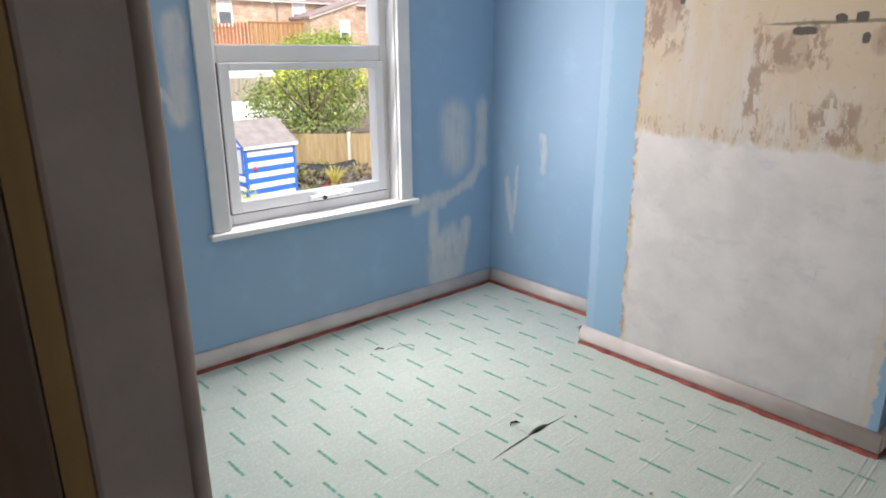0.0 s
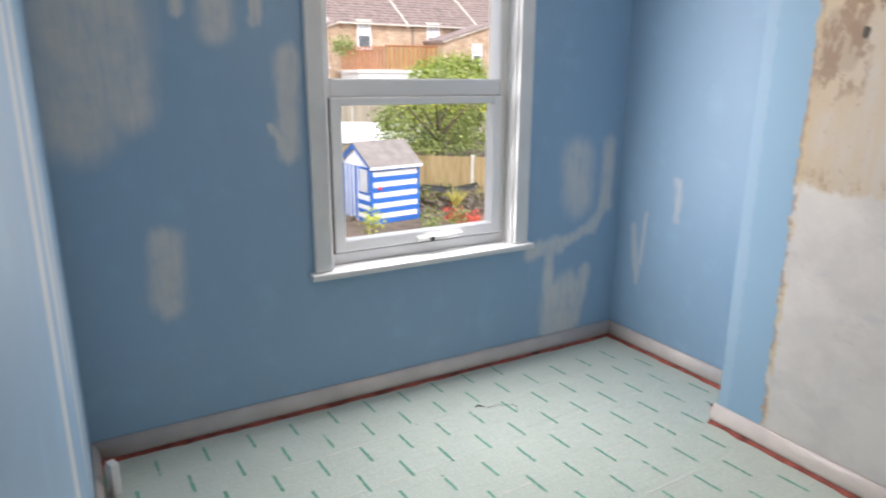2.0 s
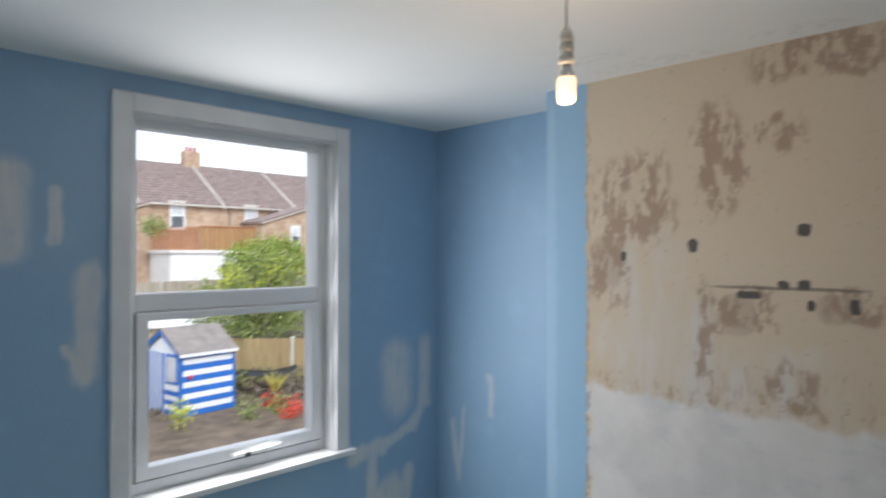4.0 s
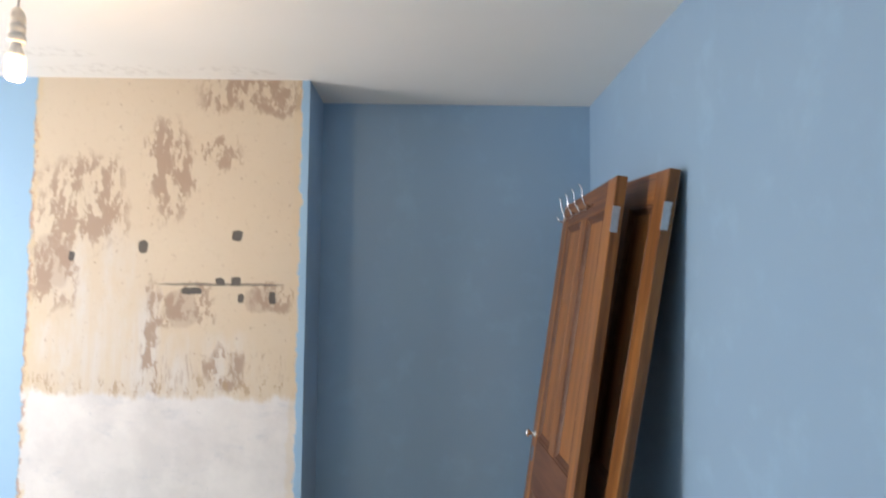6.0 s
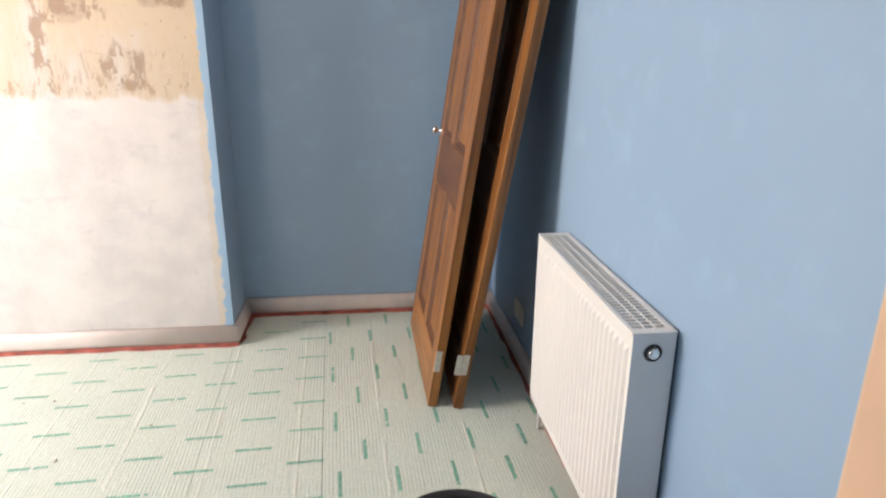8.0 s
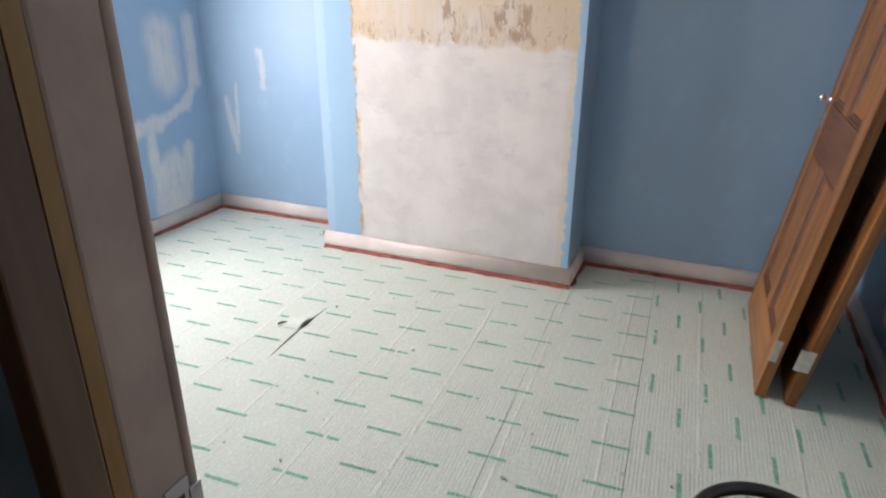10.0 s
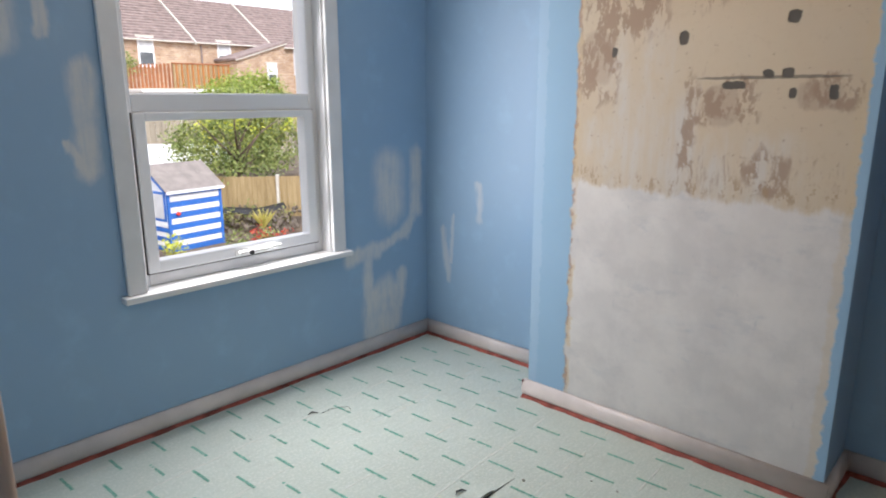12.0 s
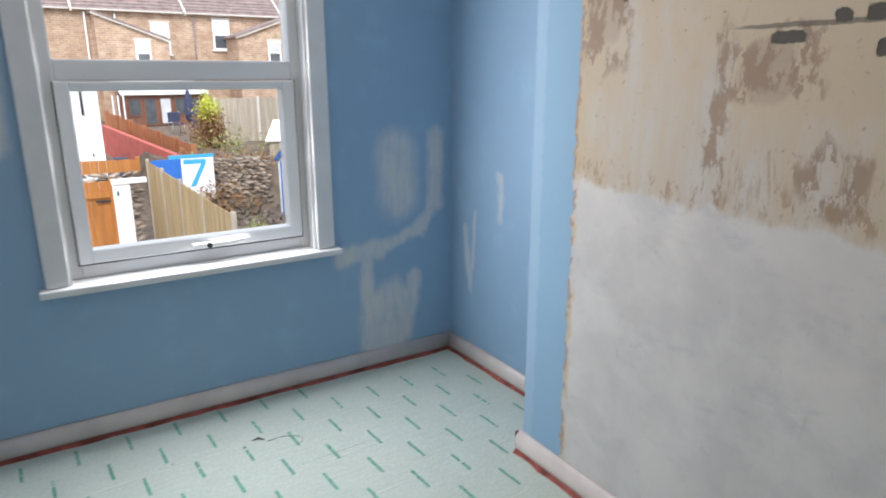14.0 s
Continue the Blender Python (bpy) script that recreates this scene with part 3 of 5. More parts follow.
skirting("baseboard_north", (W, 0), (0, 0), (0, -1))
skirting("baseboard_alcove_1", (0, CN), (0, 0), (-1, 0))
skirting("baseboard_chimney", (FACE, CS - 0.02), (FACE, CN + 0.02), (-1, 0), 0.017)
skirting("baseboard_chimney_side", (FACE, CS), (0, CS), (0, -1), 0.02)
skirting("baseboard_alcove_2", (0, south(0)), (0, CS), (-1, 0))
skirting("baseboard_south", (0, south(0)), (W, south(W)), (0, 1))
skirting("baseboard_west", (W, -2.43), (W, 0), (1, 0))
structure("baseboard_end", boxed(FACE - 0.022, FACE - 0.002, CN + 0.02, CN + 0.024, 0.03, 0.09), red_mat, "bare cut end of the chimney skirting")

# ---------------------------------------------------------------- underlay sheets
SEAM = -2.772
floor_rnd = random.Random(4)


def sheet(y0, y1, gap=0.0):
    """One long thin fibre sheet lying askew between two lines across the room."""
    bm = bmesh.new()
    n = 12
    xs = [W - 0.1 + (0.0 - W + 0.1) * i / n for i in range(n + 1)]
    rows = []
    for y, g in ((y0, gap), (y1, -gap)):
        rows.append([(x, y + TURN * x + g + floor_rnd.uniform(-0.0006, 0.0006), floor_rnd.uniform(-0.0008, 0.0)) for x in xs])
    top = [[bm.verts.new(p) for p in r] for r in rows]
    low = [[bm.verts.new((p[0], p[1], -0.008)) for p in r] for r in rows]
    for i in range(n):
        bm.faces.new((top[0][i], top[0][i + 1], top[1][i + 1], top[1][i]))
        bm.faces.new((low[0][i], low[0][i + 1], top[0][i + 1], top[0][i]))
        bm.faces.new((top[1][i], top[1][i + 1], low[1][i + 1], low[1][i]))
    bmesh.ops.recalc_face_normals(bm, faces=bm.faces[:])
    return bm


underlay_ob = thing("underlay", "pale green fibre underlay sheets with green printed marks", "underlay")
ys = [0.14, -0.59, -1.18, -1.77, -2.36, SEAM]
for a, b in zip(ys, ys[1:]):
    part("sheet", sheet(b, a, 0.0016 if b == SEAM else 0.0), floor_mat, underlay_ob)
part("sheet", sheet(-3.66, SEAM), floor_mat, underlay_ob)

marks, faces = [], []
mark_rnd = random.Random(9)


def mark(cx, cy, along):
    """One printed word, too small to read: a bar of uneven blocks."""
    ln, wd = 0.124, 0.0135
    n = 11
    for k in range(n):
        if mark_rnd.random() < 0.02:
            continue
        a0 = -ln / 2 + ln * k / n + 0.0008
        a1 = a0 + ln / n - 0.0016 * mark_rnd.random() * 2
        top, bot = wd / 2 * mark_rnd.uniform(0.75, 1.15), -wd / 2 * mark_rnd.uniform(0.75, 1.1)
        base = len(marks)
        for a, b in ((a0, bot), (a1, bot), (a1, top), (a0, top)):
            marks.append((cx + b - TURN * a, cy + a + TURN * b, 0.0006) if along == 1 else (cx + a, cy + b + TURN * a, 0.0006))
        faces.append((base, base + 1, base + 2, base + 3) if along == 0 else (base + 3, base + 2, base + 1, base))


for r in range(-1, 16):
    for c in range(-14, 22):
        x = -1.457 - 0.0867 * r + 0.1885 * c
        y = -0.106 - 0.1782 * r + TURN * (x + 1.4)
        inside_breast = x > FACE - 0.05 and CS - 0.08 < y < CN + 0.08
        if W - 0.05 < x < -0.05 and SEAM + TURN * x + 0.05 < y < -0.075 and not inside_breast:
            mark(x, y, 1)
for r in range(-9, 9):
    for c in range(-14, 14):
        y = -2.891 - 0.083 * r + 0.186 * c
        x = -1.375 + 0.1782 * r - 0.05 * (y + 2.9)
        y += 0.02 * (x + 1.375)
        if W - 0.05 < x < -0.08 and south(x) + 0.03 < y < SEAM + TURN * x - 0.015:
            mark(x, y, 0)
me = bpy.data.meshes.new("printed_marks")
me.from_pydata(marks, [], faces)
me.materials.append(print_mat)
tagged(new("printed_marks", me), "green printed marks on the underlay", "printed mark", kind="stuff")


# ---------------------------------------------------------------- window
window = thing("window_1", "white upvc window with a fixed top light and opening casement", "window", kind="structure")
bm = bmesh.new()
F0, F1 = 0.075, 0.145
box(bm, WX0, WX0 + 0.055, F0, F1, WZ0, WZ1, 0.006)
box(bm, WX1 - 0.055, WX1, F0, F1, WZ0, WZ1, 0.006)
box(bm, WX0 + 0.053, WX1 - 0.053, F0 + 0.001, F1, WZ1 - 0.05, WZ1 - 0.001, 0.006)
box(bm, WX0 + 0.053, WX1 - 0.053, F0 + 0.001, F1, WZ0 + 0.001, WZ0 + 0.06, 0.006)
box(bm, WX0 + 0.053, WX1 - 0.053, F0 + 0.001, F1, 1.437, 1.517, 0.008)
part("window_frame", bm, upvc_mat, window)
CX0, CX1, CZ0, CZ1 = WX0 + 0.047, WX1 - 0.047, 0.727, 1.436
bm = bmesh.new()
box(bm, CX0, CX0 + 0.053, F0 - 0.022, F1 - 0.02, CZ0, CZ1, 0.007)
box(bm, CX1 - 0.058, CX1, F0 - 0.022, F1 - 0.02, CZ0, CZ1, 0.007)
box(bm, CX0 + 0.05, CX1 - 0.05, F0 - 0.021, F1 - 0.02, CZ0 + 0.0005, CZ0 + 0.055, 0.007)
box(bm, CX0 + 0.05, CX1 - 0.05, F0 - 0.021, F1 - 0.02, CZ1 - 0.036, CZ1 - 0.0005, 0.007)
casement = part("casement", bm, upvc_mat, window, "opening casement sash")
bm = bmesh.new()
for a in ((CX0 - 0.004, CX0 - 0.0005, CZ0 - 0.004, CZ1), (CX1 + 0.0005, CX1 + 0.004, CZ0 - 0.004, CZ1), (CX0, CX1, CZ0 - 0.005, CZ0 - 0.0008)):
    box(bm, a[0], a[1], F0 - 0.012, F0 + 0.01, a[2], a[3])
part("gasket", bm, gasket_mat, window, "black rubber gasket line")
pane = part("pane", boxed(CX0 + 0.05, CX1 - 0.055, F0 + 0.02, F0 + 0.024, CZ0 + 0.05, CZ1 - 0.033), glass, window)
pane.visible_shadow = False
pane = part("pane", boxed(WX0 + 0.05, WX1 - 0.05, F0 + 0.03, F0 + 0.034, 1.51, WZ1 - 0.046), glass, window)
pane.visible_shadow = False
bm = bmesh.new()
box(bm, -1.285, -1.135, F0 - 0.052, F0 - 0.034, 0.742, 0.760, 0.006)
box(bm, -1.30, -1.22, F0 - 0.035, F0 - 0.02, 0.735, 0.763, 0.006)
tube(bm, [(-1.145, F0 - 0.045, 0.75), (-1.09, F0 - 0.05, 0.758), (-1.05, F0 - 0.052, 0.762)], [0.009, 0.008, 0.006])
handle = part("handle", bm, white_plastic, casement, "white lever handle")
part("lock_button", turned([(0.010, 0), (0.012, 0.004), (0.012, 0.014), (0.009, 0.017)], 16, (-1.225, 0, 0)), gasket_mat, casement, "black lock button")
bpy.data.objects["lock_button"].matrix_local = pose(0, F0 - 0.05, 0.751, 90, 0, 0)
# casing boards, reveal and sill
bm = bmesh.new()
box(bm, WX0 - 0.08, WX0 + 0.004, -0.024, -0.001, WZ0 + 0.005, WZ1 + 0.075, 0.006)
part("casing", bm, casing_mat, window)
part("casing", boxed(WX1 - 0.004, WX1 + 0.08, -0.024, -0.001, WZ0 + 0.005, WZ1 + 0.075, bevel=0.006), casing_mat, window)
part("casing", boxed(WX0 + 0.004, WX1 - 0.004, -0.023, -0.001, WZ1 - 0.004, WZ1 + 0.075, bevel=0.006), casing_mat, window)
bm = bmesh.new()
box(bm, WX0 + 0.001, WX0 + 0.013, -0.001, F0, WZ0 + 0.005, WZ1)
box(bm, WX1 - 0.013, WX1 - 0.001, -0.001, F0, WZ0 + 0.005, WZ1)
box(bm, WX0 + 0.013, WX1 - 0.013, -0.001, F0, WZ1 - 0.013, WZ1 - 0.001)
part("reveal_lining", bm, casing_mat, window)
bm = bmesh.new()
box(bm, WX0 + 0.001, WX0 + 0.04, F1 + 0.001, 0.205, WZ0, WZ1)
box(bm, WX1 - 0.04, WX1 - 0.001, F1 + 0.001, 0.205, WZ0, WZ1)
box(bm, WX0 + 0.041, WX1 - 0.041, F1 + 0.001, 0.205, WZ1 - 0.03, WZ1 - 0.001)
part("outer_reveal", bm, white_plastic, window, "cream painted outer reveal")
part("window_sill", boxed(WX0 - 0.105, WX1 + 0.105, -0.055, F0 + 0.005, WZ0 - 0.026, WZ0 + 0.004, bevel=0.007, seg=3), casing_mat, window, "white gloss window board")

# ---------------------------------------------------------------- doorway
doorway = thing("door_1", "bare door lining without a door, grubby cream paint", "door frame", kind="structure")
bm = bmesh.new()
box(bm, W - 0.075, W - 0.002, DN, DN + 0.03, 0, DT, 0.004)
part("lining", bm, lining_mat, doorway, "grubby painted lining")
part("lining", boxed(W - 0.092, W - 0.0755, DN + 0.0005, DN + 0.03, 0, DT), barewood, doorway, "bare yellow wood strip where a stop was")
part("lining", boxed(W - 0.135, W - 0.0925, DN, DN + 0.03, 0, DT, bevel=0.003), darkwood, doorway)
bm = bmesh.new()
tube(bm, [(W - 0.009, DN + 0.004, 0), (W - 0.009, DN + 0.004, DT)], 0.0075, 12)
part("bead", bm, lining_mat, doorway, "rounded painted bead")
part("lining", boxed(W - 0.085, W + 0.004, DS - 0.03, DS, 0, DT, bevel=0.004), cream_mat, doorway, "cream painted lining")
part("lining", boxed(W - 0.135, W - 0.0855, DS - 0.03, DS + 0.014, 0, DT, bevel=0.004), darkwood, doorway, "brown wooden stop")
part("lining", boxed(W - 0.135, W + 0.004, DS, DN, DT, DT + 0.03, bevel=0.003), lining_mat, doorway)
part("architrave", boxed(W + 0.001, W + 0.018, DS - 0.075, DS - 0.012, 0, DT + 0.07, bevel=0.006), cream_mat, doorway)
part("architrave", boxed(W + 0.001, W + 0.018, DS - 0.012, DN + 0.012, DT + 0.012, DT + 0.07, bevel=0.006), cream_mat, doorway)
bm = bmesh.new()
box(bm, W - 0.046, W - 0.016, DN - 0.003, DN + 0.001, 0.852, 0.918, 0.0008)
box(bm, W - 0.018, W - 0.002, DN - 0.0045, DN - 0.001, 0.868, 0.902, 0.0008)
strike = part("strike_plate", bm, brass, doorway, "dull metal strike plate")
part("latch_recess", boxed(W - 0.039, W - 0.024, DN - 0.0036, DN - 0.0028, 0.868, 0.902), gasket_mat, strike)

# ---------------------------------------------------------------- pendant lamp
PX, PY = -1.42, -1.87
lamp = thing("pendant_lamp", "bare lit bulb on a white flex hanging from a ceiling rose", "ceiling lamp")
part("ceiling_rose", turned([(0.05, H - 0.001), (0.052, H - 0.008), (0.046, H - 0.026), (0.02, H - 0.036), (0.008, H - 0.042)], 32, (PX, PY, 0)), rose_mat, lamp)
part("flex", tubed([(PX, PY, H - 0.04), (PX + 0.001, PY, H - 0.11), (PX, PY + 0.001, 2.225)], 0.0032, 8), rose_mat, lamp)
part("lampholder", turned([(0.006, 2.236), (0.012, 2.23), (0.018, 2.215), (0.0185, 2.198), (0.0165, 2.196), (0.0165, 2.192), (0.0195, 2.19), (0.0195, 2.172), (0.017, 2.17), (0.017, 2.166), (0.0205, 2.164), (0.0205, 2.15), (0.018, 2.146)][::-1], 28, (PX, PY, 0)), rose_mat, lamp)
part("bulb_cap", turned([(0.011, 2.148), (0.013, 2.135), (0.019, 2.122), (0.022, 2.112)][::-1], 24, (PX, PY, 0)), white_plastic, lamp)
part("bulb", turned([(0.006, 2.052), (0.016, 2.054), (0.021, 2.06), (0.0225, 2.07), (0.0225, 2.105), (0.021, 2.113)], 28, (PX, PY, 0)), lit, lamp, "glowing warm bulb")

# ---------------------------------------------------------------- radiator
RL, RD, RH = 0.75, 0.104, 0.595
rad = thing("radiator", "white ribbed panel radiator with top grille hung on the blue wall", "radiator",
            pose(-1.168, -3.545, 0.152, 0, 0, 180 + 0.7))
# local x runs towards the near end, local y towards the wall
bm = bmesh.new()
n_ribs = 25
outline = []
for i in range(n_ribs):
    u = 0.012 + (RL - 0.024) * i / n_ribs
    w = (RL - 0.024) / n_ribs
    outline += [(u + w * 0.05, 0.0), (u + w * 0.30, -0.0065), (u + w * 0.62, -0.0065), (u + w * 0.87, 0.0)]
outline = [(0.0, 0.0)] + outline + [(RL, 0.0)]
zs = [0.0, 0.028, 0.042, RH - 0.05, RH - 0.036, RH - 0.004]
depth = [0, 0, 1, 1, 0, 0]
grid = [[bm.verts.new((u, 0.006 + v * k, z)) for u, v in outline] for z, k in zip(zs, depth)]
for a, b in zip(grid, grid[1:]):
    for i in range(len(outline) - 1):
        bm.faces.new((a[i], a[i + 1], b[i + 1], b[i]))
for row in (grid[0], grid[-1]):
    back = [bm.verts.new((v.co.x, 0.03, v.co.z)) for v in row]
    for i in range(len(row) - 1):
        bm.faces.new((row[i], row[i + 1], back[i + 1], back[i]))
bmesh.ops.recalc_face_normals(bm, faces=bm.faces[:])
for f in bm.faces:
    f.smooth = False
part("front_panel", bm, rad_mat, rad, "ribbed front panel")
part("back_panel", boxed(0.01, RL - 0.01, RD - 0.012, RD - 0.004, 0.01, RH - 0.012, bevel=0.003), rad_side, rad)
part("side_panel", boxed(RL - 0.001, RL + 0.003, 0.004, RD, 0.012, RH + 0.002, bevel=0.0015), rad_side, rad)
part("side_panel", boxed(-0.003, 0.001, 0.004, RD, 0.012, RH + 0.002, bevel=0.0015), rad_side, rad)
bm = bmesh.new()
box(bm, -0.002, RL + 0.002, 0.002, 0.013, RH - 0.004, RH + 0.003, 0.0015)
box(bm, -0.002, RL + 0.002, RD - 0.014, RD + 0.001, RH - 0.004, RH + 0.003, 0.0015)
box(bm, -0.002, 0.022, 0.013, RD - 0.014, RH - 0.004, RH + 0.0025, 0.001)
box(bm, RL - 0.022, RL + 0.002, 0.013, RD - 0.014, RH - 0.004, RH + 0.0025, 0.001)
grille = part("top_grille", bm, rad_mat, rad, "slotted top grille")
bar = boxed(0, 0.0065, 0.013, RD - 0.014, RH - 0.006, RH + 0.002)
slat = part("slat", bar, rad_mat, grille)
n_slats = 40
for i in range(n_slats):
    if i == 0:
        slat.location.x = 0.0235
        continue
    s2 = new("slat", slat.data)
    s2.parent = grille
    s2.location.x = 0.0235 + (RL - 0.048) * i / n_slats
# added dark backing box stands in for the shade under the slats
part("grille_shade", boxed(0.024, RL - 0.024, 0.016, RD - 0.017, RH - 0.09, RH - 0.024), grille_shade_mat, rad, "near-black box painting the shade below the grille")
for rib_y in (0.040, 0.065):
    part("grille_rib", boxed(0.022, RL - 0.022, rib_y - 0.0018, rib_y + 0.0018, RH - 0.005, RH + 0.0026), rad_mat, grille)
cap_ring = link("vent_recess", turned([(0.019, 0), (0.0205, 0.002), (0.0205, 0.004), (0.0145, 0.0045), (0.0145, 0.001)], 24), gasket_mat)
cap_ring.parent = rad
cap_ring.matrix_local = pose(RL + 0.002, RD / 2, RH - 0.045, 0, 90, 0)
cap = link("vent_plug", turned([(0.0125, 0), (0.0125, 0.009), (0.010, 0.011), (0.005, 0.0115)], 20), chrome)
cap.parent = rad
cap.matrix_local = pose(RL + 0.003, RD / 2, RH - 0.045, 0, 90, 0)
part("tail_pipe", tubed([(RL, RD / 2, 0.03), (RL + 0.03, RD / 2, 0.03), (RL + 0.042, RD / 2, 0.02), (RL + 0.044, RD / 2, -0.06), (RL + 0.044, RD / 2, -0.152)], 0.0085, 12), white_plastic, rad, "white painted pipe")
bm = turned([(0.011, -0.02), (0.014, 0.0), (0.018, 0.012), (0.018, 0.02), (0.021, 0.024), (0.0225, 0.04), (0.0215, 0.062), (0.017, 0.074), (0.008, 0.078)], 24, (RL + 0.044, RD / 2, 0.042))
valve = part("valve_head", bm, white_plastic, rad, "white thermostatic valve head")
for k in range(12):
    a = 2 * math.pi * k / 12
    cx, cy = RL + 0.044 + 0.0222 * math.cos(a), RD / 2 + 0.0222 * math.sin(a)
    part("grip_slot", boxed(cx - 0.0016, cx + 0.0016, cy - 0.0016, cy + 0.0016, 0.074, 0.102), gasket_mat, valve)
part("tail_pipe", tubed([(0.0, RD / 2, 0.03), (-0.025, RD / 2, 0.03), (-0.03, RD / 2, 0.02), (-0.03, RD / 2, -0.152)], 0.0085, 12), white_plastic, rad, "white painted pipe")
part("lockshield", turned([(0.011, -0.02), (0.014, 0.0), (0.014, 0.03), (0.010, 0.036)], 20, (-0.03, RD / 2, 0.03)), white_plastic, rad)
for u in (0.16, RL - 0.16):
    part("bracket", boxed(u - 0.02, u + 0.02, RD - 0.006, RD + 0.03, 0.06, RH - 0.05), rad_side, rad)

# ---------------------------------------------------------------- leaning doors


def panel_door(m, label, front, flap):
    """A four-panel pine door; local x from its hinge edge, y towards the face, z up."""
    DWD, DHT, T = 0.762, 1.935, 0.0175
    d = thing("panel_door", label, "door", m, "loose doors")
    sw, tr, lr, br = 0.098, 0.10, 0.19, 0.19
    lock0 = 0.76
    wood_v = front
    for x0 in (0, DWD - sw):
        part("stile", boxed(x0, x0 + sw, -T, T, 0, DHT, bevel=0.0025), wood_v, d)
    for z0, z1, mt, lab in ((0, br, doorwood_x, ""), (lock0, lock0 + lr, doordark, "dark worn lock rail"), (DHT - tr, DHT, doorwood_x, "")):
        part("rail", boxed(sw + 0.0005, DWD - sw - 0.0005, -T + 0.0003, T - 0.0003, z0, z1, bevel=0.002), mt, d, lab)
    mid = DWD / 2
    for z0, z1 in ((br, lock0), (lock0 + lr, DHT - tr)):
        part("muntin", boxed(mid - 0.045, mid + 0.045, -T + 0.0006, T - 0.0006, z0 + 0.0005, z1 - 0.0005, bevel=0.002), wood_v, d)
        for a, b in ((sw, mid - 0.045), (mid + 0.045, DWD - sw)):
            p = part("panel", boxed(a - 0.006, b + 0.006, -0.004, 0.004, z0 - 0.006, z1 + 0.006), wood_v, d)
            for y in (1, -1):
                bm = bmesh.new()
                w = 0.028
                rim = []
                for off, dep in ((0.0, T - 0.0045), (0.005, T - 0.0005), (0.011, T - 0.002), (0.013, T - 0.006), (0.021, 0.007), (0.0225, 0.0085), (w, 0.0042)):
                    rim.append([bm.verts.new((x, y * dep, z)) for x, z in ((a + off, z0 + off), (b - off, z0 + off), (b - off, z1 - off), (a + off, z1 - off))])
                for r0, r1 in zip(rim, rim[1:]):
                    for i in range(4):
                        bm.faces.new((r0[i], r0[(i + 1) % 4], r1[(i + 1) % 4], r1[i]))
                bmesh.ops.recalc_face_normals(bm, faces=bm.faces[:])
                # face-side mouldings take the darker wood, the back ones match the stiles
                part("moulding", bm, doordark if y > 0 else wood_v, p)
    for z in (0.15, 1.75):
        h = part("hinge", boxed(-0.0022, 0.0006, -0.005, T + 0.001, z, z + 0.085, bevel=0.0006), brass, d, "grey painted hinge leaf")
        if z < 1 and flap:
            part("hinge_flap", boxed(-0.0024, -0.0004, T + 0.002, T + 0.026, z - 0.002, z + 0.083, bevel=0.0006), brass, h)
        for s in (0.02, 0.05, 0.08):
            sc = part("screw", turned([(0.0035, 0), (0.003, 0.001)], 10), steel, h)
            sc.matrix_local = pose(-0.0022, -0.003, z + s, 0, -90, 0)
    return d, DWD, DHT, T


door_a, DWD, DHT, T = panel_door(pose(-0.962, -3.226, 0.004, 8.4, 0, 1.0), "stained pine four-panel door leaning on another door", doorwood, False)
door_b, *_ = panel_door(pose(-0.985, -3.322, 0.004, 8.8, -4.0, 0.4), "stained pine four-panel door leaning against the blue wall", doorwood, True)
# knob and rose on the front door
kb = link("knob", turned([(0.022, 0), (0.023, 0.004), (0.009, 0.008), (0.008, 0.03), (0.02, 0.038), (0.024, 0.05), (0.019, 0.06), (0.006, 0.064)], 24), chrome)
kb.parent = door_a
kb.matrix_local = pose(DWD - 0.055, T, 0.96, -90, 0, 0) @ Matrix.Diagonal((0.75, 0.75, 0.7, 1))
tagged(kb, "chrome door knob")
kb = link("keyhole_plate", boxed(-0.016, 0.016, -0.03, 0.03, 0, 0.002, bevel=0.001), chrome)
kb.parent = door_a
kb.matrix_local = pose(DWD - 0.055, T, 0.88, -90, 0, 0)
# row of wire coat hooks screwed near the head of the front door
rack = part("hook_rail", boxed(0.26, DWD - 0.10, T + 0.0005, T + 0.004, DHT - 0.068, DHT - 0.056, bevel=0.0015), doordark, door_a, "thin dark hook rail")
for k in range(4):
    x = 0.29 + 0.115 * k
    bm = bmesh.new()
    tube(bm, [(x, T + 0.006, DHT - 0.062), (x, T + 0.025, DHT - 0.06), (x, T + 0.036, DHT - 0.04), (x, T + 0.044, DHT - 0.005), (x, T + 0.056, DHT + 0.010)], 0.0028, 8)
    tube(bm, [(x, T + 0.006, DHT - 0.066), (x, T + 0.022, DHT - 0.085), (x, T + 0.042, DHT - 0.088), (x, T + 0.052, DHT - 0.07)], 0.0028, 8)
    part("hook", bm, chrome, rack, "bent chrome wire coat hook")

# ---------------------------------------------------------------- sockets
sock = thing("wall_socket", "white double socket on the wall above the skirting", "socket", pose(-0.60, south(-0.6), 0.225, 0, 0, SOUTH_SLANT * 57.3))
part("faceplate", boxed(-0.073, 0.073, 0.0005, 0.009, -0.043, 0.043, bevel=0.003), white_plastic, sock)
for u in (-0.036, 0.036):
    part("switch", boxed(u - 0.008, u + 0.008, 0.009, 0.012, 0.018, 0.034, bevel=0.001), white_plastic, sock)
    for dx, dz, a, b in ((0, 0.004, 0.002, 0.004), (-0.011, -0.014, 0.0032, 0.002), (0.011, -0.014, 0.0032, 0.002)):
        part("pin_hole", boxed(u + dx - a, u + dx + a, 0.0088, 0.0094, dz - b, dz + b), gasket_mat, sock)
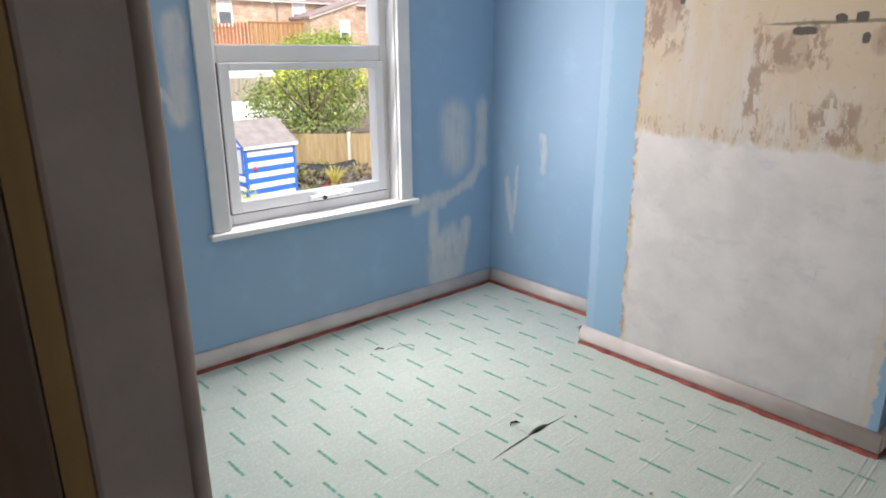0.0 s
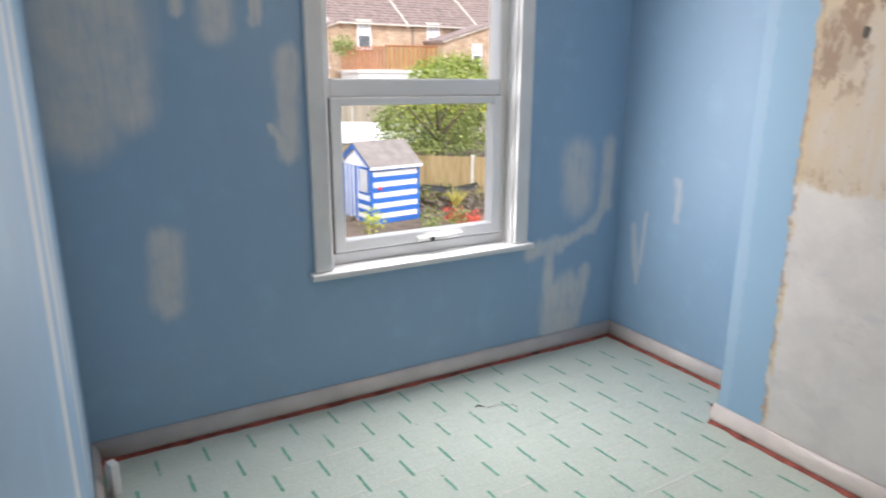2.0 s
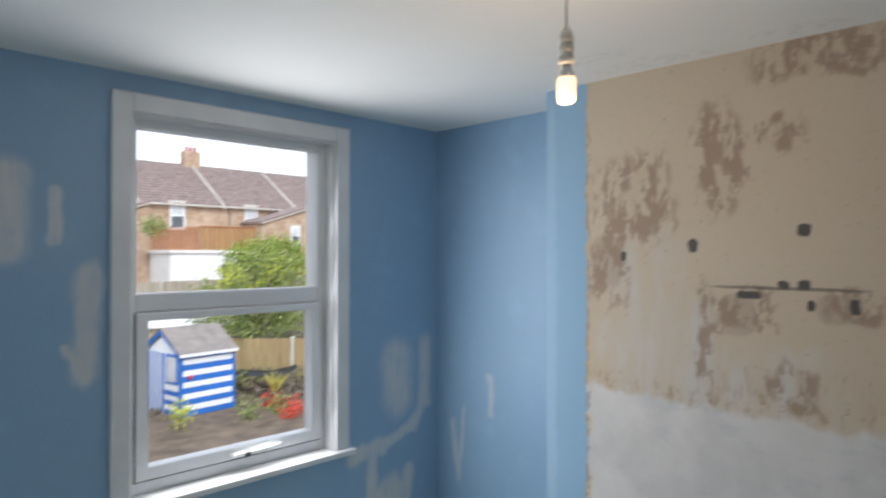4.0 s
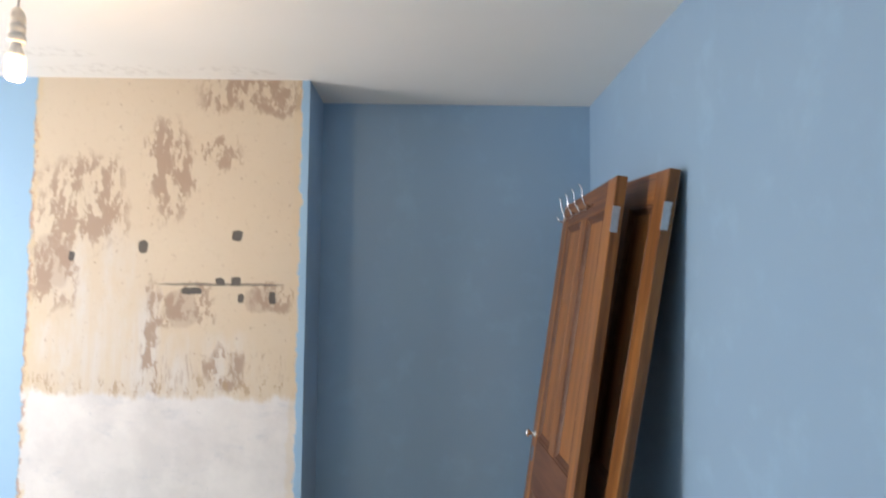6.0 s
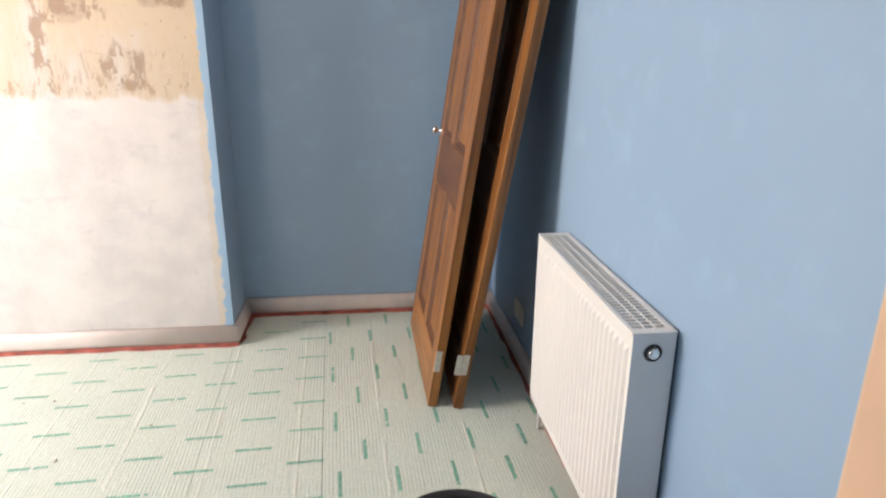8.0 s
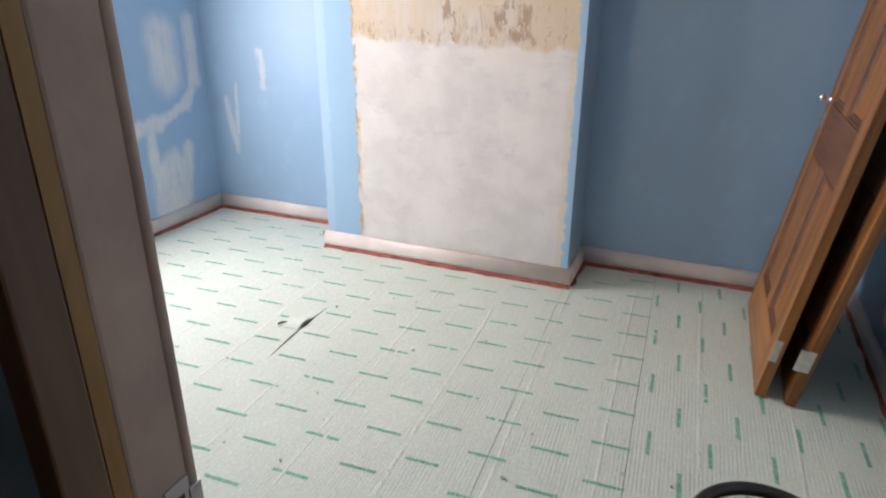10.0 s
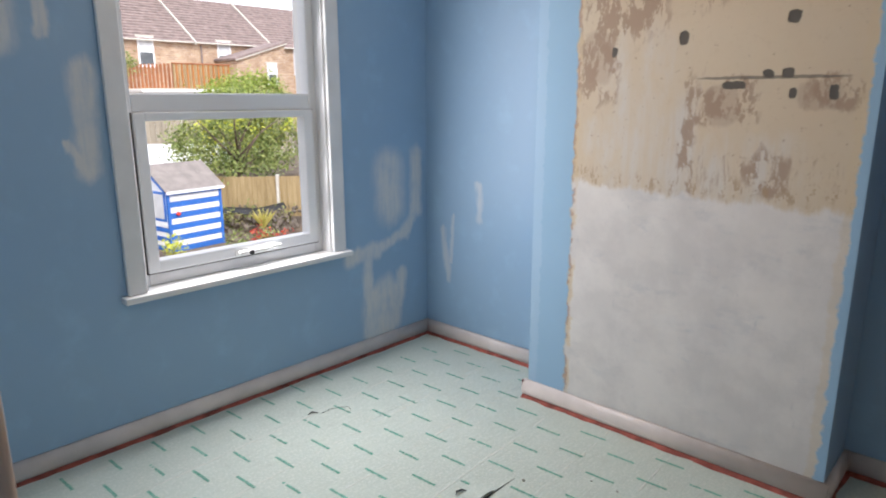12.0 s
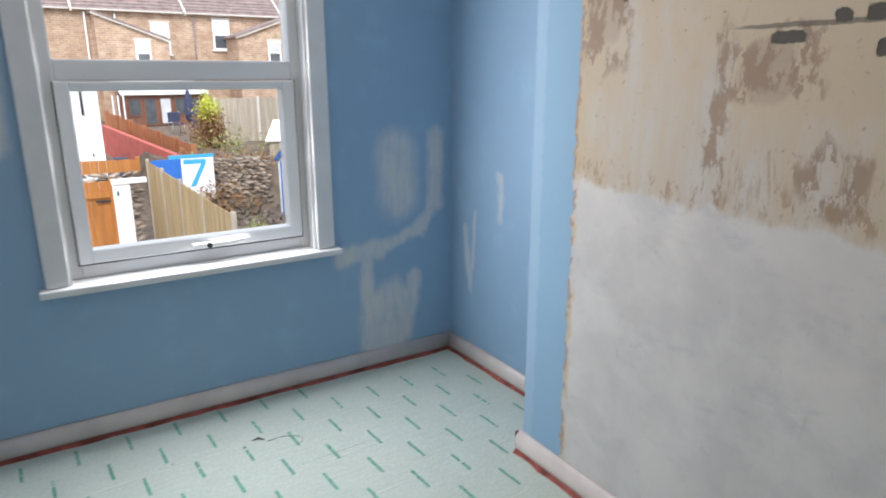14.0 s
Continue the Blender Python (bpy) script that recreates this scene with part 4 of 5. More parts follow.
strip = thing("extension_socket", "white extension socket standing on end by the skirting", "extension lead", pose(W + 0.065, -0.26, 0.0005, 0, 0, 20))
part("body", boxed(-0.016, 0.016, -0.024, 0.024, 0, 0.135, bevel=0.007), white_plastic, strip)
for z in (0.035, 0.075, 0.112):
    part("pin_hole", boxed(0.0155, 0.0166, -0.012, 0.012, z - 0.004, z + 0.004), gasket_mat, strip)

# ---------------------------------------------------------------- vacuum cleaner
VX, VY = -2.055, -3.373
vac = thing("vacuum_cleaner", "round vacuum cleaner with red drum and glossy black dome", "vacuum cleaner", Matrix.Translation((VX, VY, 0)))
part("drum", turned([(0.125, 0.045), (0.136, 0.05), (0.140, 0.07), (0.142, 0.16), (0.140, 0.21)], 48), red_plastic, vac, "red plastic drum")
part("chassis", turned([(0.14, 0.018), (0.155, 0.022), (0.160, 0.04), (0.154, 0.056), (0.140, 0.062)], 48), black_matt, vac)
part("dome", turned([(0.142, 0.192), (0.151, 0.195), (0.154, 0.205), (0.153, 0.220), (0.148, 0.224), (0.147, 0.228), (0.1505, 0.232), (0.151, 0.250), (0.147, 0.274),
                     (0.139, 0.299), (0.127, 0.319), (0.114, 0.334), (0.107, 0.341), (0.104, 0.338), (0.102, 0.334)], 64), black_gloss, vac, "glossy black dome")
part("lid_disc", turned([(0.101, 0.333), (0.0995, 0.340), (0.092, 0.346), (0.070, 0.351), (0.067, 0.3475), (0.062, 0.348), (0.058, 0.352), (0.03, 0.3555), (0.004, 0.3565)], 56), black_gloss, vac, "stepped black lid disc")
part("carry_handle", tubed([(0.060, -0.050, 0.345), (0.064, -0.036, 0.356), (0.070, 0.0, 0.360), (0.064, 0.036, 0.356), (0.060, 0.050, 0.345)], 0.007, 12), black_gloss, vac)
for u, v, s, turn in ((0.012, 0.018, 0.014, 30), (0.004, 0.006, 0.010, 30), (0.016, 0.002, 0.007, 20), (-0.03, -0.046, 0.014, -40)):
    o = part("badge", boxed(-s, s, -0.0035, 0.0035, 0, 0.002, bevel=0.0008), white_plastic, vac, "pale badge bar")
    o.matrix_local = pose(u, v, 0.3562 if u > 0 else 0.3535, 0, 0, turn - 90)
for a, mt in ((173, green_plastic), (208, red_plastic)):
    c, s_ = math.cos(radians(a)), math.sin(radians(a))
    o = part("switch", boxed(-0.006, 0.006, -0.008, 0.008, -0.003, 0.002, bevel=0.002), mt, vac)
    o.matrix_local = Matrix.Translation((0.144 * c, 0.144 * s_, 0.286)) @ pose(0, 0, 0, 0, 0, a) @ pose(0, 0, 0, 0, 66, 0)
for a in (45, 135, 225, 315):
    c, s_ = math.cos(radians(a)), math.sin(radians(a))
    wheel = part("castor", turned([(0.017, -0.009), (0.02, -0.006), (0.02, 0.006), (0.017, 0.009)], 20), black_matt, vac)
    wheel.matrix_local = pose(0.13 * c, 0.13 * s_, 0.02, 90, 0, a)
part("hose_port", tubed([(0.02, 0.13, 0.20), (0.03, 0.175, 0.195), (0.04, 0.195, 0.185)], 0.027, 18), black_gloss, vac)


def ribbed(points):
    """A corrugated hose through points, smoothed between them."""
    pts = [Vector(p) for p in points]
    dense, radii = [], []
    for i in range(len(pts) - 1):
        p0, p1, p2, p3 = pts[max(i - 1, 0)], pts[i], pts[i + 1], pts[min(i + 2, len(pts) - 1)]
        n = max(4, int((p2 - p1).length / 0.004))
        for k in range(n):
            t = k / n
            dense.append(0.5 * ((2 * p1) + (p2 - p0) * t + (2 * p0 - 5 * p1 + 4 * p2 - p3) * t * t + (3 * p1 - p0 - 3 * p2 + p3) * t ** 3))
            radii.append(0.0195 if len(dense) % 2 else 0.0178)
    return tubed(dense, radii, 12)


# one wide turn lying on the floor, then a tight one back to the hand tube
ring = Vector((-1.725 - VX, -3.225 - VY, 0))
wide = [(0.04, 0.19, 0.186), (0.075, 0.215, 0.14)]
for k in range(13):
    a = radians(160 - 21 * k)
    wide.append(ring + Vector((0.187 * math.cos(a), 0.187 * math.sin(a), 0.046 + 0.012 * math.sin(math.pi * k / 12))))
wide += [ring + Vector((-0.19, -0.06, 0.03)), ring + Vector((-0.165, 0.03, 0.024)), ring + Vector((-0.085, 0.085, 0.024)), ring + Vector((0.02, 0.055, 0.03)),
         ring + Vector((0.075, -0.02, 0.045)), ring + Vector((0.085, -0.10, 0.055))]
part("hose", ribbed(wide), black_matt, vac, "ribbed black hose")
tip = Vector((-1.872, -2.608, 0.018))
mid = Vector((-1.66, -3.07, 0.035))
end = Vector((-1.64, -3.25, 0.05))
wand = thing("vacuum_wand", "steel wand with black crevice nozzle lying on the underlay", "vacuum wand")
along = (mid - tip).normalized()


def on(dist, z):
    p = tip + along * dist
    return (p.x, p.y, z)


bm = bmesh.new()
tube(bm, [on(0.0, 0.012), on(0.02, 0.014), on(0.13, 0.02), on(0.16, 0.026), on(0.215, 0.027)], [0.006, 0.009, 0.012, 0.019, 0.020], 16)
part("nozzle", bm, black_matt, wand, "black crevice nozzle")
part("wand_tube", tubed([on(0.2, 0.026), on(0.62, 0.034)], 0.0145, 20), steel, wand, "brushed steel tube")
part("collar", tubed([on(0.265, 0.027), on(0.275, 0.027), on(0.315, 0.028), on(0.325, 0.028)], [0.018, 0.022, 0.022, 0.018], 20), black_matt, wand)
bm = bmesh.new()
tube(bm, [on(0.47, 0.034), on(0.60, 0.037), on(0.66, 0.038), on(0.72, 0.040), (end.x + 0.03, end.y - 0.04, 0.042), (end.x + 0.03, end.y - 0.1, 0.045)], [0.018, 0.019, 0.021, 0.020, 0.019, 0.019], 18)
tube(bm, [on(0.61, 0.037), on(0.65, 0.041)], 0.0275, 18)
part("hand_grip", bm, black_matt, wand, "black bent hand tube")

# ---------------------------------------------------------------- slit and scraps on the underlay
thread_mat = material("grey_cut_edge", (0.20, 0.23, 0.20), 0.9)
slit_mat = material("dark_slit", (0.03, 0.03, 0.028), 0.9)
bm = bmesh.new()
line = [(-1.44, -1.448), (-1.35, -1.44), (-1.26, -1.433), (-1.205, -1.432), (-1.19, -1.43), (-1.155, -1.43), (-1.08, -1.428), (-0.965, -1.43)]
wid = [0.0, 0.0022, 0.004, 0.0015, 0.001, 0.007, 0.003, 0.0]
up_, dn_ = [], []
for (x, y), w in zip(line, wid):
    up_.append(bm.verts.new((x, y + w, 0.0008)))
    dn_.append(bm.verts.new((x, y - w - 0.0004, 0.0008)))
for i in range(len(line) - 1):
    bm.faces.new((dn_[i], dn_[i + 1], up_[i + 1], up_[i]))
bmesh.ops.remove_doubles(bm, verts=bm.verts[:], dist=1e-5)
tagged(link("underlay_slit", bm, slit_mat), "dark torn slit in the underlay", "tear")
bm = bmesh.new()
rows = []
for i in range(9):
    u = i / 8
    x = -1.20 + 0.115 * u
    lift = 0.014 * math.sin(math.pi * u) * (1 - 0.3 * u)
    rows.append((bm.verts.new((x, -1.424 + 0.002 * u, 0.002 + lift)), bm.verts.new((x - 0.005, -1.35 + 0.035 * u, 0.0016))))
for a, b in zip(rows, rows[1:]):
    bm.faces.new((a[0], b[0], b[1], a[1]))
tagged(link("underlay_flap", bm, floor_mat, True), "lifted torn flap of the underlay", "flap")
bm = bmesh.new()
tube(bm, [(-1.215, -1.335, 0.004), (-1.20, -1.325, 0.008), (-1.175, -1.332, 0.006), (-1.165, -1.345, 0.003)], [0.001, 0.004, 0.0045, 0.001], 8)
tagged(link("torn_scrap", bm, slit_mat), "small dark curled scrap on the underlay", "scrap")
bm = bmesh.new()
tube(bm, [(-1.215, -0.375, 0.003), (-1.19, -0.372, 0.006), (-1.17, -0.395, 0.003)], [0.001, 0.004, 0.001], 8)
tagged(link("torn_scrap", bm, slit_mat), "small dark curled scrap on the underlay", "scrap")
bm = bmesh.new()
tube(bm, [(-1.165, -0.41, 0.001), (-1.10, -0.405, 0.0015), (-1.035, -0.44, 0.0015), (-1.03, -0.47, 0.001), (-1.05, -0.49, 0.001)], 0.0009, 6)
tagged(link("torn_thread", bm, thread_mat), "dark thin cut line in the underlay", "cut")
crumb_rnd = random.Random(21)
plaster_crumb = material("plaster_crumb", (0.55, 0.53, 0.48), 0.9, spots=0.2)
for k in range(14):
    x, y, s = crumb_rnd.uniform(-2.2, -0.45), crumb_rnd.uniform(-3.3, -1.2), crumb_rnd.uniform(0.003, 0.007)
    bm = bmesh.new()
    bmesh.ops.create_icosphere(bm, subdivisions=1, radius=s, matrix=Matrix.Translation((x, y, s * 0.55)))
    for v in bm.verts:
        v.co += Vector((crumb_rnd.uniform(-s, s), crumb_rnd.uniform(-s, s), 0)) * 0.4
        v.co.z = max(0.0002, v.co.z)
    tagged(link("plaster_crumb", bm, plaster_crumb), "crumb of plaster on the underlay", "plaster crumb", "crumbs on the floor")


# ================================================================ outside, seen through the window
GZ = -2.1
garden_soil = material("garden_soil", (0.16, 0.12, 0.085), 0.95, spots=0.5, scale=2.5, bump=0.8, bump_scale=9)
fence_tan = wood("fence_boards", (0.44, 0.33, 0.17), (0.27, 0.19, 0.085), 2, 7.0, 0.8)
fence_grey = wood("weathered_boards", (0.48, 0.42, 0.33), (0.30, 0.26, 0.20), 2, 7.0, 0.85)
fence_brown = wood("brown_boards", (0.42, 0.17, 0.065), (0.26, 0.09, 0.035), 2, 7.0, 0.75)
orange_wood = wood("orange_boards", (0.48, 0.20, 0.045), (0.33, 0.125, 0.025), 2, 7.0, 0.7)
cons_brown = wood("dark_brown_joinery", (0.24, 0.11, 0.065), (0.14, 0.06, 0.035), 2, 7.0, 0.6)
concrete = material("pale_concrete", (0.60, 0.57, 0.50), 0.9, spots=0.15)
stock_brick = brick("yellow_brick", (0.58, 0.42, 0.27), (0.43, 0.28, 0.185), (0.56, 0.49, 0.41))
slate = material("brown_roof_tiles", (0.27, 0.205, 0.185), 0.8, spots=0.35, scale=3)
felt = material("grey_roof_felt", (0.25, 0.22, 0.20), 0.9, spots=0.2, scale=5)
white_out = material("white_masonry_paint", (0.80, 0.79, 0.77), 0.7, spots=0.08, scale=2)
red_render = material("red_wall_paint", (0.46, 0.11, 0.085), 0.85, spots=0.2, scale=3)
blue_gloss = material("blue_shed_paint", (0.03, 0.15, 0.52), 0.5, spots=0.15, scale=6)
white_gloss = material("white_shed_paint", (0.82, 0.83, 0.84), 0.5, spots=0.06, scale=6)
sky_blue = material("light_blue_paint", (0.05, 0.36, 0.62), 0.5, spots=0.1)
dark_glass = material("dark_window_glass", (0.10, 0.11, 0.12), 0.1, spots=0.3, scale=3)
pale_glass = material("net_curtain_pane", (0.62, 0.63, 0.64), 0.25, spots=0.15, scale=3)
stone_mat = material("rubble_stone", (0.30, 0.245, 0.19), 0.95, spots=0.55, scale=4)
info = stone_mat.node_tree.nodes.new("ShaderNodeObjectInfo")      # each stone its own tone
tone = stone_mat.node_tree.nodes.new("ShaderNodeHueSaturation")
ranged = stone_mat.node_tree.nodes.new("ShaderNodeMapRange")
ranged.inputs[3].default_value, ranged.inputs[4].default_value = 0.5, 1.6
stone_mat.node_tree.links.new(info.outputs["Random"], ranged.inputs[0])
stone_mat.node_tree.links.new(ranged.outputs[0], tone.inputs["Value"])
stone_b = stone_mat.node_tree.nodes["Principled BSDF"]
stone_mat.node_tree.links.new(stone_b.inputs["Base Color"].links[0].from_socket, tone.inputs["Color"])
stone_mat.node_tree.links.new(tone.outputs["Color"], stone_b.inputs["Base Color"])
bark = material("bark", (0.13, 0.095, 0.065), 0.95, spots=0.4, scale=12)
navy = material("navy_canvas", (0.045, 0.055, 0.10), 0.85, spots=0.2)
leaf_green = leaf("tree_leaves", (0.10, 0.16, 0.035), (0.36, 0.40, 0.12))
leaf_yellow = leaf("yellow_green_leaves", (0.36, 0.42, 0.03), (0.62, 0.62, 0.07))
leaf_brown = leaf("dry_conifer_leaves", (0.16, 0.075, 0.03), (0.30, 0.17, 0.06))
flower_red = leaf("red_flowers", (0.5, 0.03, 0.03), (0.65, 0.12, 0.05))
grass_mat = leaf("rough_grass", (0.16, 0.20, 0.05), (0.34, 0.32, 0.12))

# ground: one sheet, level by the house and a step up the slope behind
prof = [(0.3, GZ), (13.6, GZ), (14.6, -1.75), (15.6, -1.0), (17, -0.95), (24, -0.85), (60, -0.6), (900, -0.6)]
bm = bmesh.new()
cols = [-900, -60, -12, -4, 0, 0.85, 1.25, 4, 8, 14, 30, 80, 900]
low = {14.6: GZ, 15.6: GZ, 17: -2.0, 24: -1.4}      # the passage beside the bank stays low
g = [[bm.verts.new((x, y, low.get(y, z) if -12 < x < 1 else z)) for x in cols] for y, z in [(-900, GZ)] + prof]
for a, b in zip(g, g[1:]):
    for i in range(len(cols) - 1):
        bm.faces.new((a[i], a[i + 1], b[i + 1], b[i]))
structure("ground", bm, garden_soil, "bare earth of the back gardens")
structure("wall_below", boxed(W - 0.2, 0.3, 0.02, 0.2, GZ, -0.03), stock_brick, "brick wall under the bedroom window")


def leaves(name, blobs, count, size, mat, parent, seed, squash=1.0, label="", kind=""):
    """A crown of many small leaves set in uneven clumps."""
    rnd = np.random.default_rng(seed)
    vs, fs = [], []
    for (cx, cy, cz, rx, ry, rz), share in blobs:
        n_clump = max(4, int(count * share / 26))
        for _ in range(n_clump):
            d = rnd.normal(size=3)
            d /= np.linalg.norm(d)
            r = rnd.uniform(0.45, 1.08) ** 0.6
            c = np.array([cx, cy, cz]) + d * r * np.array([rx, ry, rz])
            spread = size * rnd.uniform(1.6, 3.4)
            for _ in range(26):
                p = c + rnd.normal(size=3) * spread * np.array([1, 1, squash])
                a = rnd.normal(size=3)
                a /= np.linalg.norm(a)
                b = np.cross(a, rnd.normal(size=3))
                b /= np.linalg.norm(b)
                s = size * rnd.uniform(0.6, 1.2)
                k = len(vs)
                vs += [tuple(p - a * s), tuple(p + b * s * 0.45), tuple(p + a * s), tuple(p - b * s * 0.45)]
                fs.append((k, k + 1, k + 2, k + 3))
    me = bpy.data.meshes.new(name)
    me.from_pydata(vs, [], fs)
    me.materials.append(mat)
    ob = new(name, me)
    if parent:
        ob.parent = parent
    if label:
        tagged(ob, label, kind=kind)
    return ob


# ---------------------------------------------------------------- striped garden shed
SL, SD, SE, SR = 1.40, 1.55, 1.50, 1.98     # side length, depth, eave and ridge height
shed = thing("garden_shed", "wooden garden shed painted in blue and white stripes, felt roof", "shed", pose(3.70, 12.05, GZ, 0, 0, 7.0))
part("body", boxed(0.02, SL - 0.02, 0.02, SD - 0.02, 0, SE - 0.02), white_gloss, shed)
n_b = 11
for i in range(n_b):
    z0 = 0.0 + (SE - 0.02) * i / n_b
    part("board", boxed(0.0, SL, -0.012, 0.02, z0 + 0.003, z0 + (SE - 0.02) / n_b - 0.003, bevel=0.004), blue_gloss if i % 2 == 0 else white_gloss, shed)
for x in (0.0, SL):
    part("corner_post", boxed(x - 0.035, x + 0.035, -0.03, 0.04, 0, SE, bevel=0.005), blue_gloss, shed)
# gable front with door and small window
bm = prism([(0, 0), (SD, 0), (SD, SE), (SD / 2, SR), (0, SE)], lambda u, v, w: (w, u, v), -0.005, 0.02)
part("gable_wall", bm, white_gloss, shed)
door_boards = 7
for i in range(door_boards):
    y0 = 0.72 + 0.68 * i / door_boards
    part("door_board", boxed(-0.03, -0.008, y0 + 0.003, y0 + 0.68 / door_boards - 0.003, 0.05, 1.45, bevel=0.003), blue_gloss if i % 2 == 0 else white_gloss, shed)
for i in range(6):
    z0 = 0.02 + 0.115 * i
    part("board", boxed(-0.026, -0.007, 0.05, 0.66, z0, z0 + 0.108, bevel=0.003), blue_gloss if i % 2 == 0 else white_gloss, shed)
fr = part("shed_window", boxed(-0.028, -0.004, 0.10, 0.62, 0.74, 1.44, bevel=0.004), blue_gloss, shed, "blue framed window")
part("shed_pane", boxed(-0.032, -0.027, 0.16, 0.56, 0.80, 1.38), pale_glass, fr)
for y0, y1, z0, z1 in ((0, SD / 2, SE, SR), (SD, SD / 2, SE, SR)):
    bm = prism([(y0, z0 - 0.08), (y1, z1 - 0.08), (y1, z1 + 0.02), (y0, z0 + 0.02)], lambda u, v, w: (w, u, v), -0.075, -0.045)
    part("barge_board", bm, blue_gloss, shed)
for sgn, ya in ((-1, -0.1), (1, SD + 0.1)):
    ze = SE - 0.06
    yr = SD / 2
    bm = prism([(ya, ze), (yr, SR + 0.03), (yr, SR + 0.06), (ya, ze + 0.03)], lambda u, v, w: (w, u, v), -0.09, SL + 0.09)
    part("roof_slope", bm, felt, shed, "grey felt roof")
part("eave_board", boxed(-0.08, SL + 0.08, -0.105, -0.085, SE - 0.1, SE - 0.03), white_gloss, shed)
hz = part("red_ornament", turned([(0.0, 0), (0.05, 0.03), (0.055, 0.06), (0.03, 0.1), (0.005, 0.11)], 12), red_plastic, shed, "small red ornament")
hz.matrix_local = pose(0.22, -0.035, 0.86, 0, 0, 0)


# ---------------------------------------------------------------- fences
def fence(name, label, p, q, z0, top_p, top_q, mat, post_mat, bays, board=0.14, proud=0.05):
    """Upright boards with posts between them, from p to q on the plan."""
    f = thing(name, label, "fence")
    p, q = Vector((*p, 0)), Vector((*q, 0))
    d = q - p
    length = d.length
    d.normalize()
    nrm = Vector((-d.y, d.x, 0))
    ang = math.degrees(math.atan2(d.y, d.x))
    n = max(2, int(length / board))
    rnd = random.Random(name)
    for i in range(n):
        u = (i + 0.5) / n
        c = p.lerp(q, u)
        zt = top_p + (top_q - top_p) * u + rnd.uniform(-0.012, 0.012)
        zb = z0 if isinstance(z0, (int, float)) else z0[0] + (z0[1] - z0[0]) * u
        o = part("board", boxed(-length / n / 2 * 0.97, length / n / 2 * 0.97, -0.008 + (i % 2) * 0.006, 0.008 + (i % 2) * 0.006, 0, zt - zb), mat, f)
        o.matrix_world = pose(c.x, c.y, zb, 0, 0, ang)
    for i in range(bays + 1):
        u = i / bays
        c = p.lerp(q, u)
        zt = top_p + (top_q - top_p) * u + 0.05
        zb = z0 if isinstance(z0, (int, float)) else z0[0] + (z0[1] - z0[0]) * u
        o = part("post", boxed(-0.038, 0.038, -proud - 0.03, proud + 0.03, 0, zt - zb, bevel=0.008), post_mat, f)
        o.matrix_world = pose(c.x, c.y, zb, 0, 0, ang)
    return f


fence("garden_fence", "tan close-board fence with pale concrete posts", (0.28, 5.62), (0.22, 12.2), GZ, -0.3, -0.3, fence_tan, fence_grey, 4, 0.14, 0.0)
fence("garden_fence", "tan close-board fence behind the garden shed", (4.9, 16.3), (8.9, 12.0), GZ + 0.2, -0.75, -0.72, fence_tan, concrete, 3)
fence("back_fence", "weathered grey board fence with concrete posts", (3.9, 21.5), (13.0, 20.6), -1.2, 0.66, 0.75, fence_grey, concrete, 6, 0.2)
fence("side_fence", "brown board fence above a red wall", (0.95, 27.0), (2.35, 18.0), (-0.9, -1.35), 0.03, -0.6, fence_brown, fence_brown, 6, 0.2)
bm = prism([(0.45, 25.0), (0.62, 25.0), (2.0, 16.6), (1.83, 16.6)], lambda u, v, w: (u, v, w), -2.2, -0.62)
for v in bm.verts:
    if v.co.z > -1:
        v.co.z = -0.32 - (25.0 - v.co.y) * 0.062
structure("wall_garden_red", bm, red_render, "low red painted garden wall")

# ---------------------------------------------------------------- near left: gate, white door, stone wall
gate = thing("garden_gate", "orange stained board gate with black hinges", "gate")
for i in range(5):
    x0 = -1.55 + 0.165 * i
    part("board", boxed(x0, x0 + 0.16, 10.16, 10.185, GZ + 0.05, -0.37, bevel=0.005), orange_wood, gate)
part("ledge", boxed(-1.55, -0.73, 10.125, 10.155, -0.66, -0.56), orange_wood, gate)
part("ledge", boxed(-1.55, -0.73, 10.125, 10.155, -1.72, -1.62), orange_wood, gate)
for z in (-0.72, -1.56):
    part("hinge", boxed(-0.98, -0.74, 10.11, 10.124, z - 0.02, z + 0.02), gasket_mat, gate)
part("post", boxed(-0.735, -0.665, 10.1, 10.2, GZ, -0.33, bevel=0.008), orange_wood, gate)
fence("garden_fence", "short orange board fence above a stone wall", (-1.6, 12.4), (0.06, 12.4), -0.52, -0.22, -0.26, orange_wood, orange_wood, 1)
old_door = thing("old_door", "narrow white painted door frame standing in the side passage", "door", pose(-0.72, 9.72, GZ + 0.02, 0, 0, 3))
part("leaf", boxed(0, 0.28, 0, 0.04, 0, 1.78, bevel=0.005), white_out, old_door)
part("head_rail", boxed(-0.01, 0.56, -0.03, 0.05, 1.70, 1.79, bevel=0.005), white_out, old_door)
part("latch", boxed(0.06, 0.09, -0.014, -0.001, 1.5, 1.58), gasket_mat, old_door)


def stone_row(bm, rnd, x, y, z, sx, sy, sz):
    m = Matrix.Translation((x, y, z)) @ Euler((rnd.uniform(-0.3, 0.3), rnd.uniform(-0.3, 0.3), rnd.uniform(-0.5, 0.5))).to_matrix().to_4x4()
    r = bmesh.ops.create_icosphere(bm, subdivisions=1, radius=1.0, matrix=m @ Matrix.Diagonal((sx, sy, sz, 1)))
    for v in r["verts"]:
        v.co += Vector((rnd.uniform(-1, 1) * sx, rnd.uniform(-1, 1) * sy, rnd.uniform(-1, 1) * sz)) * 0.22


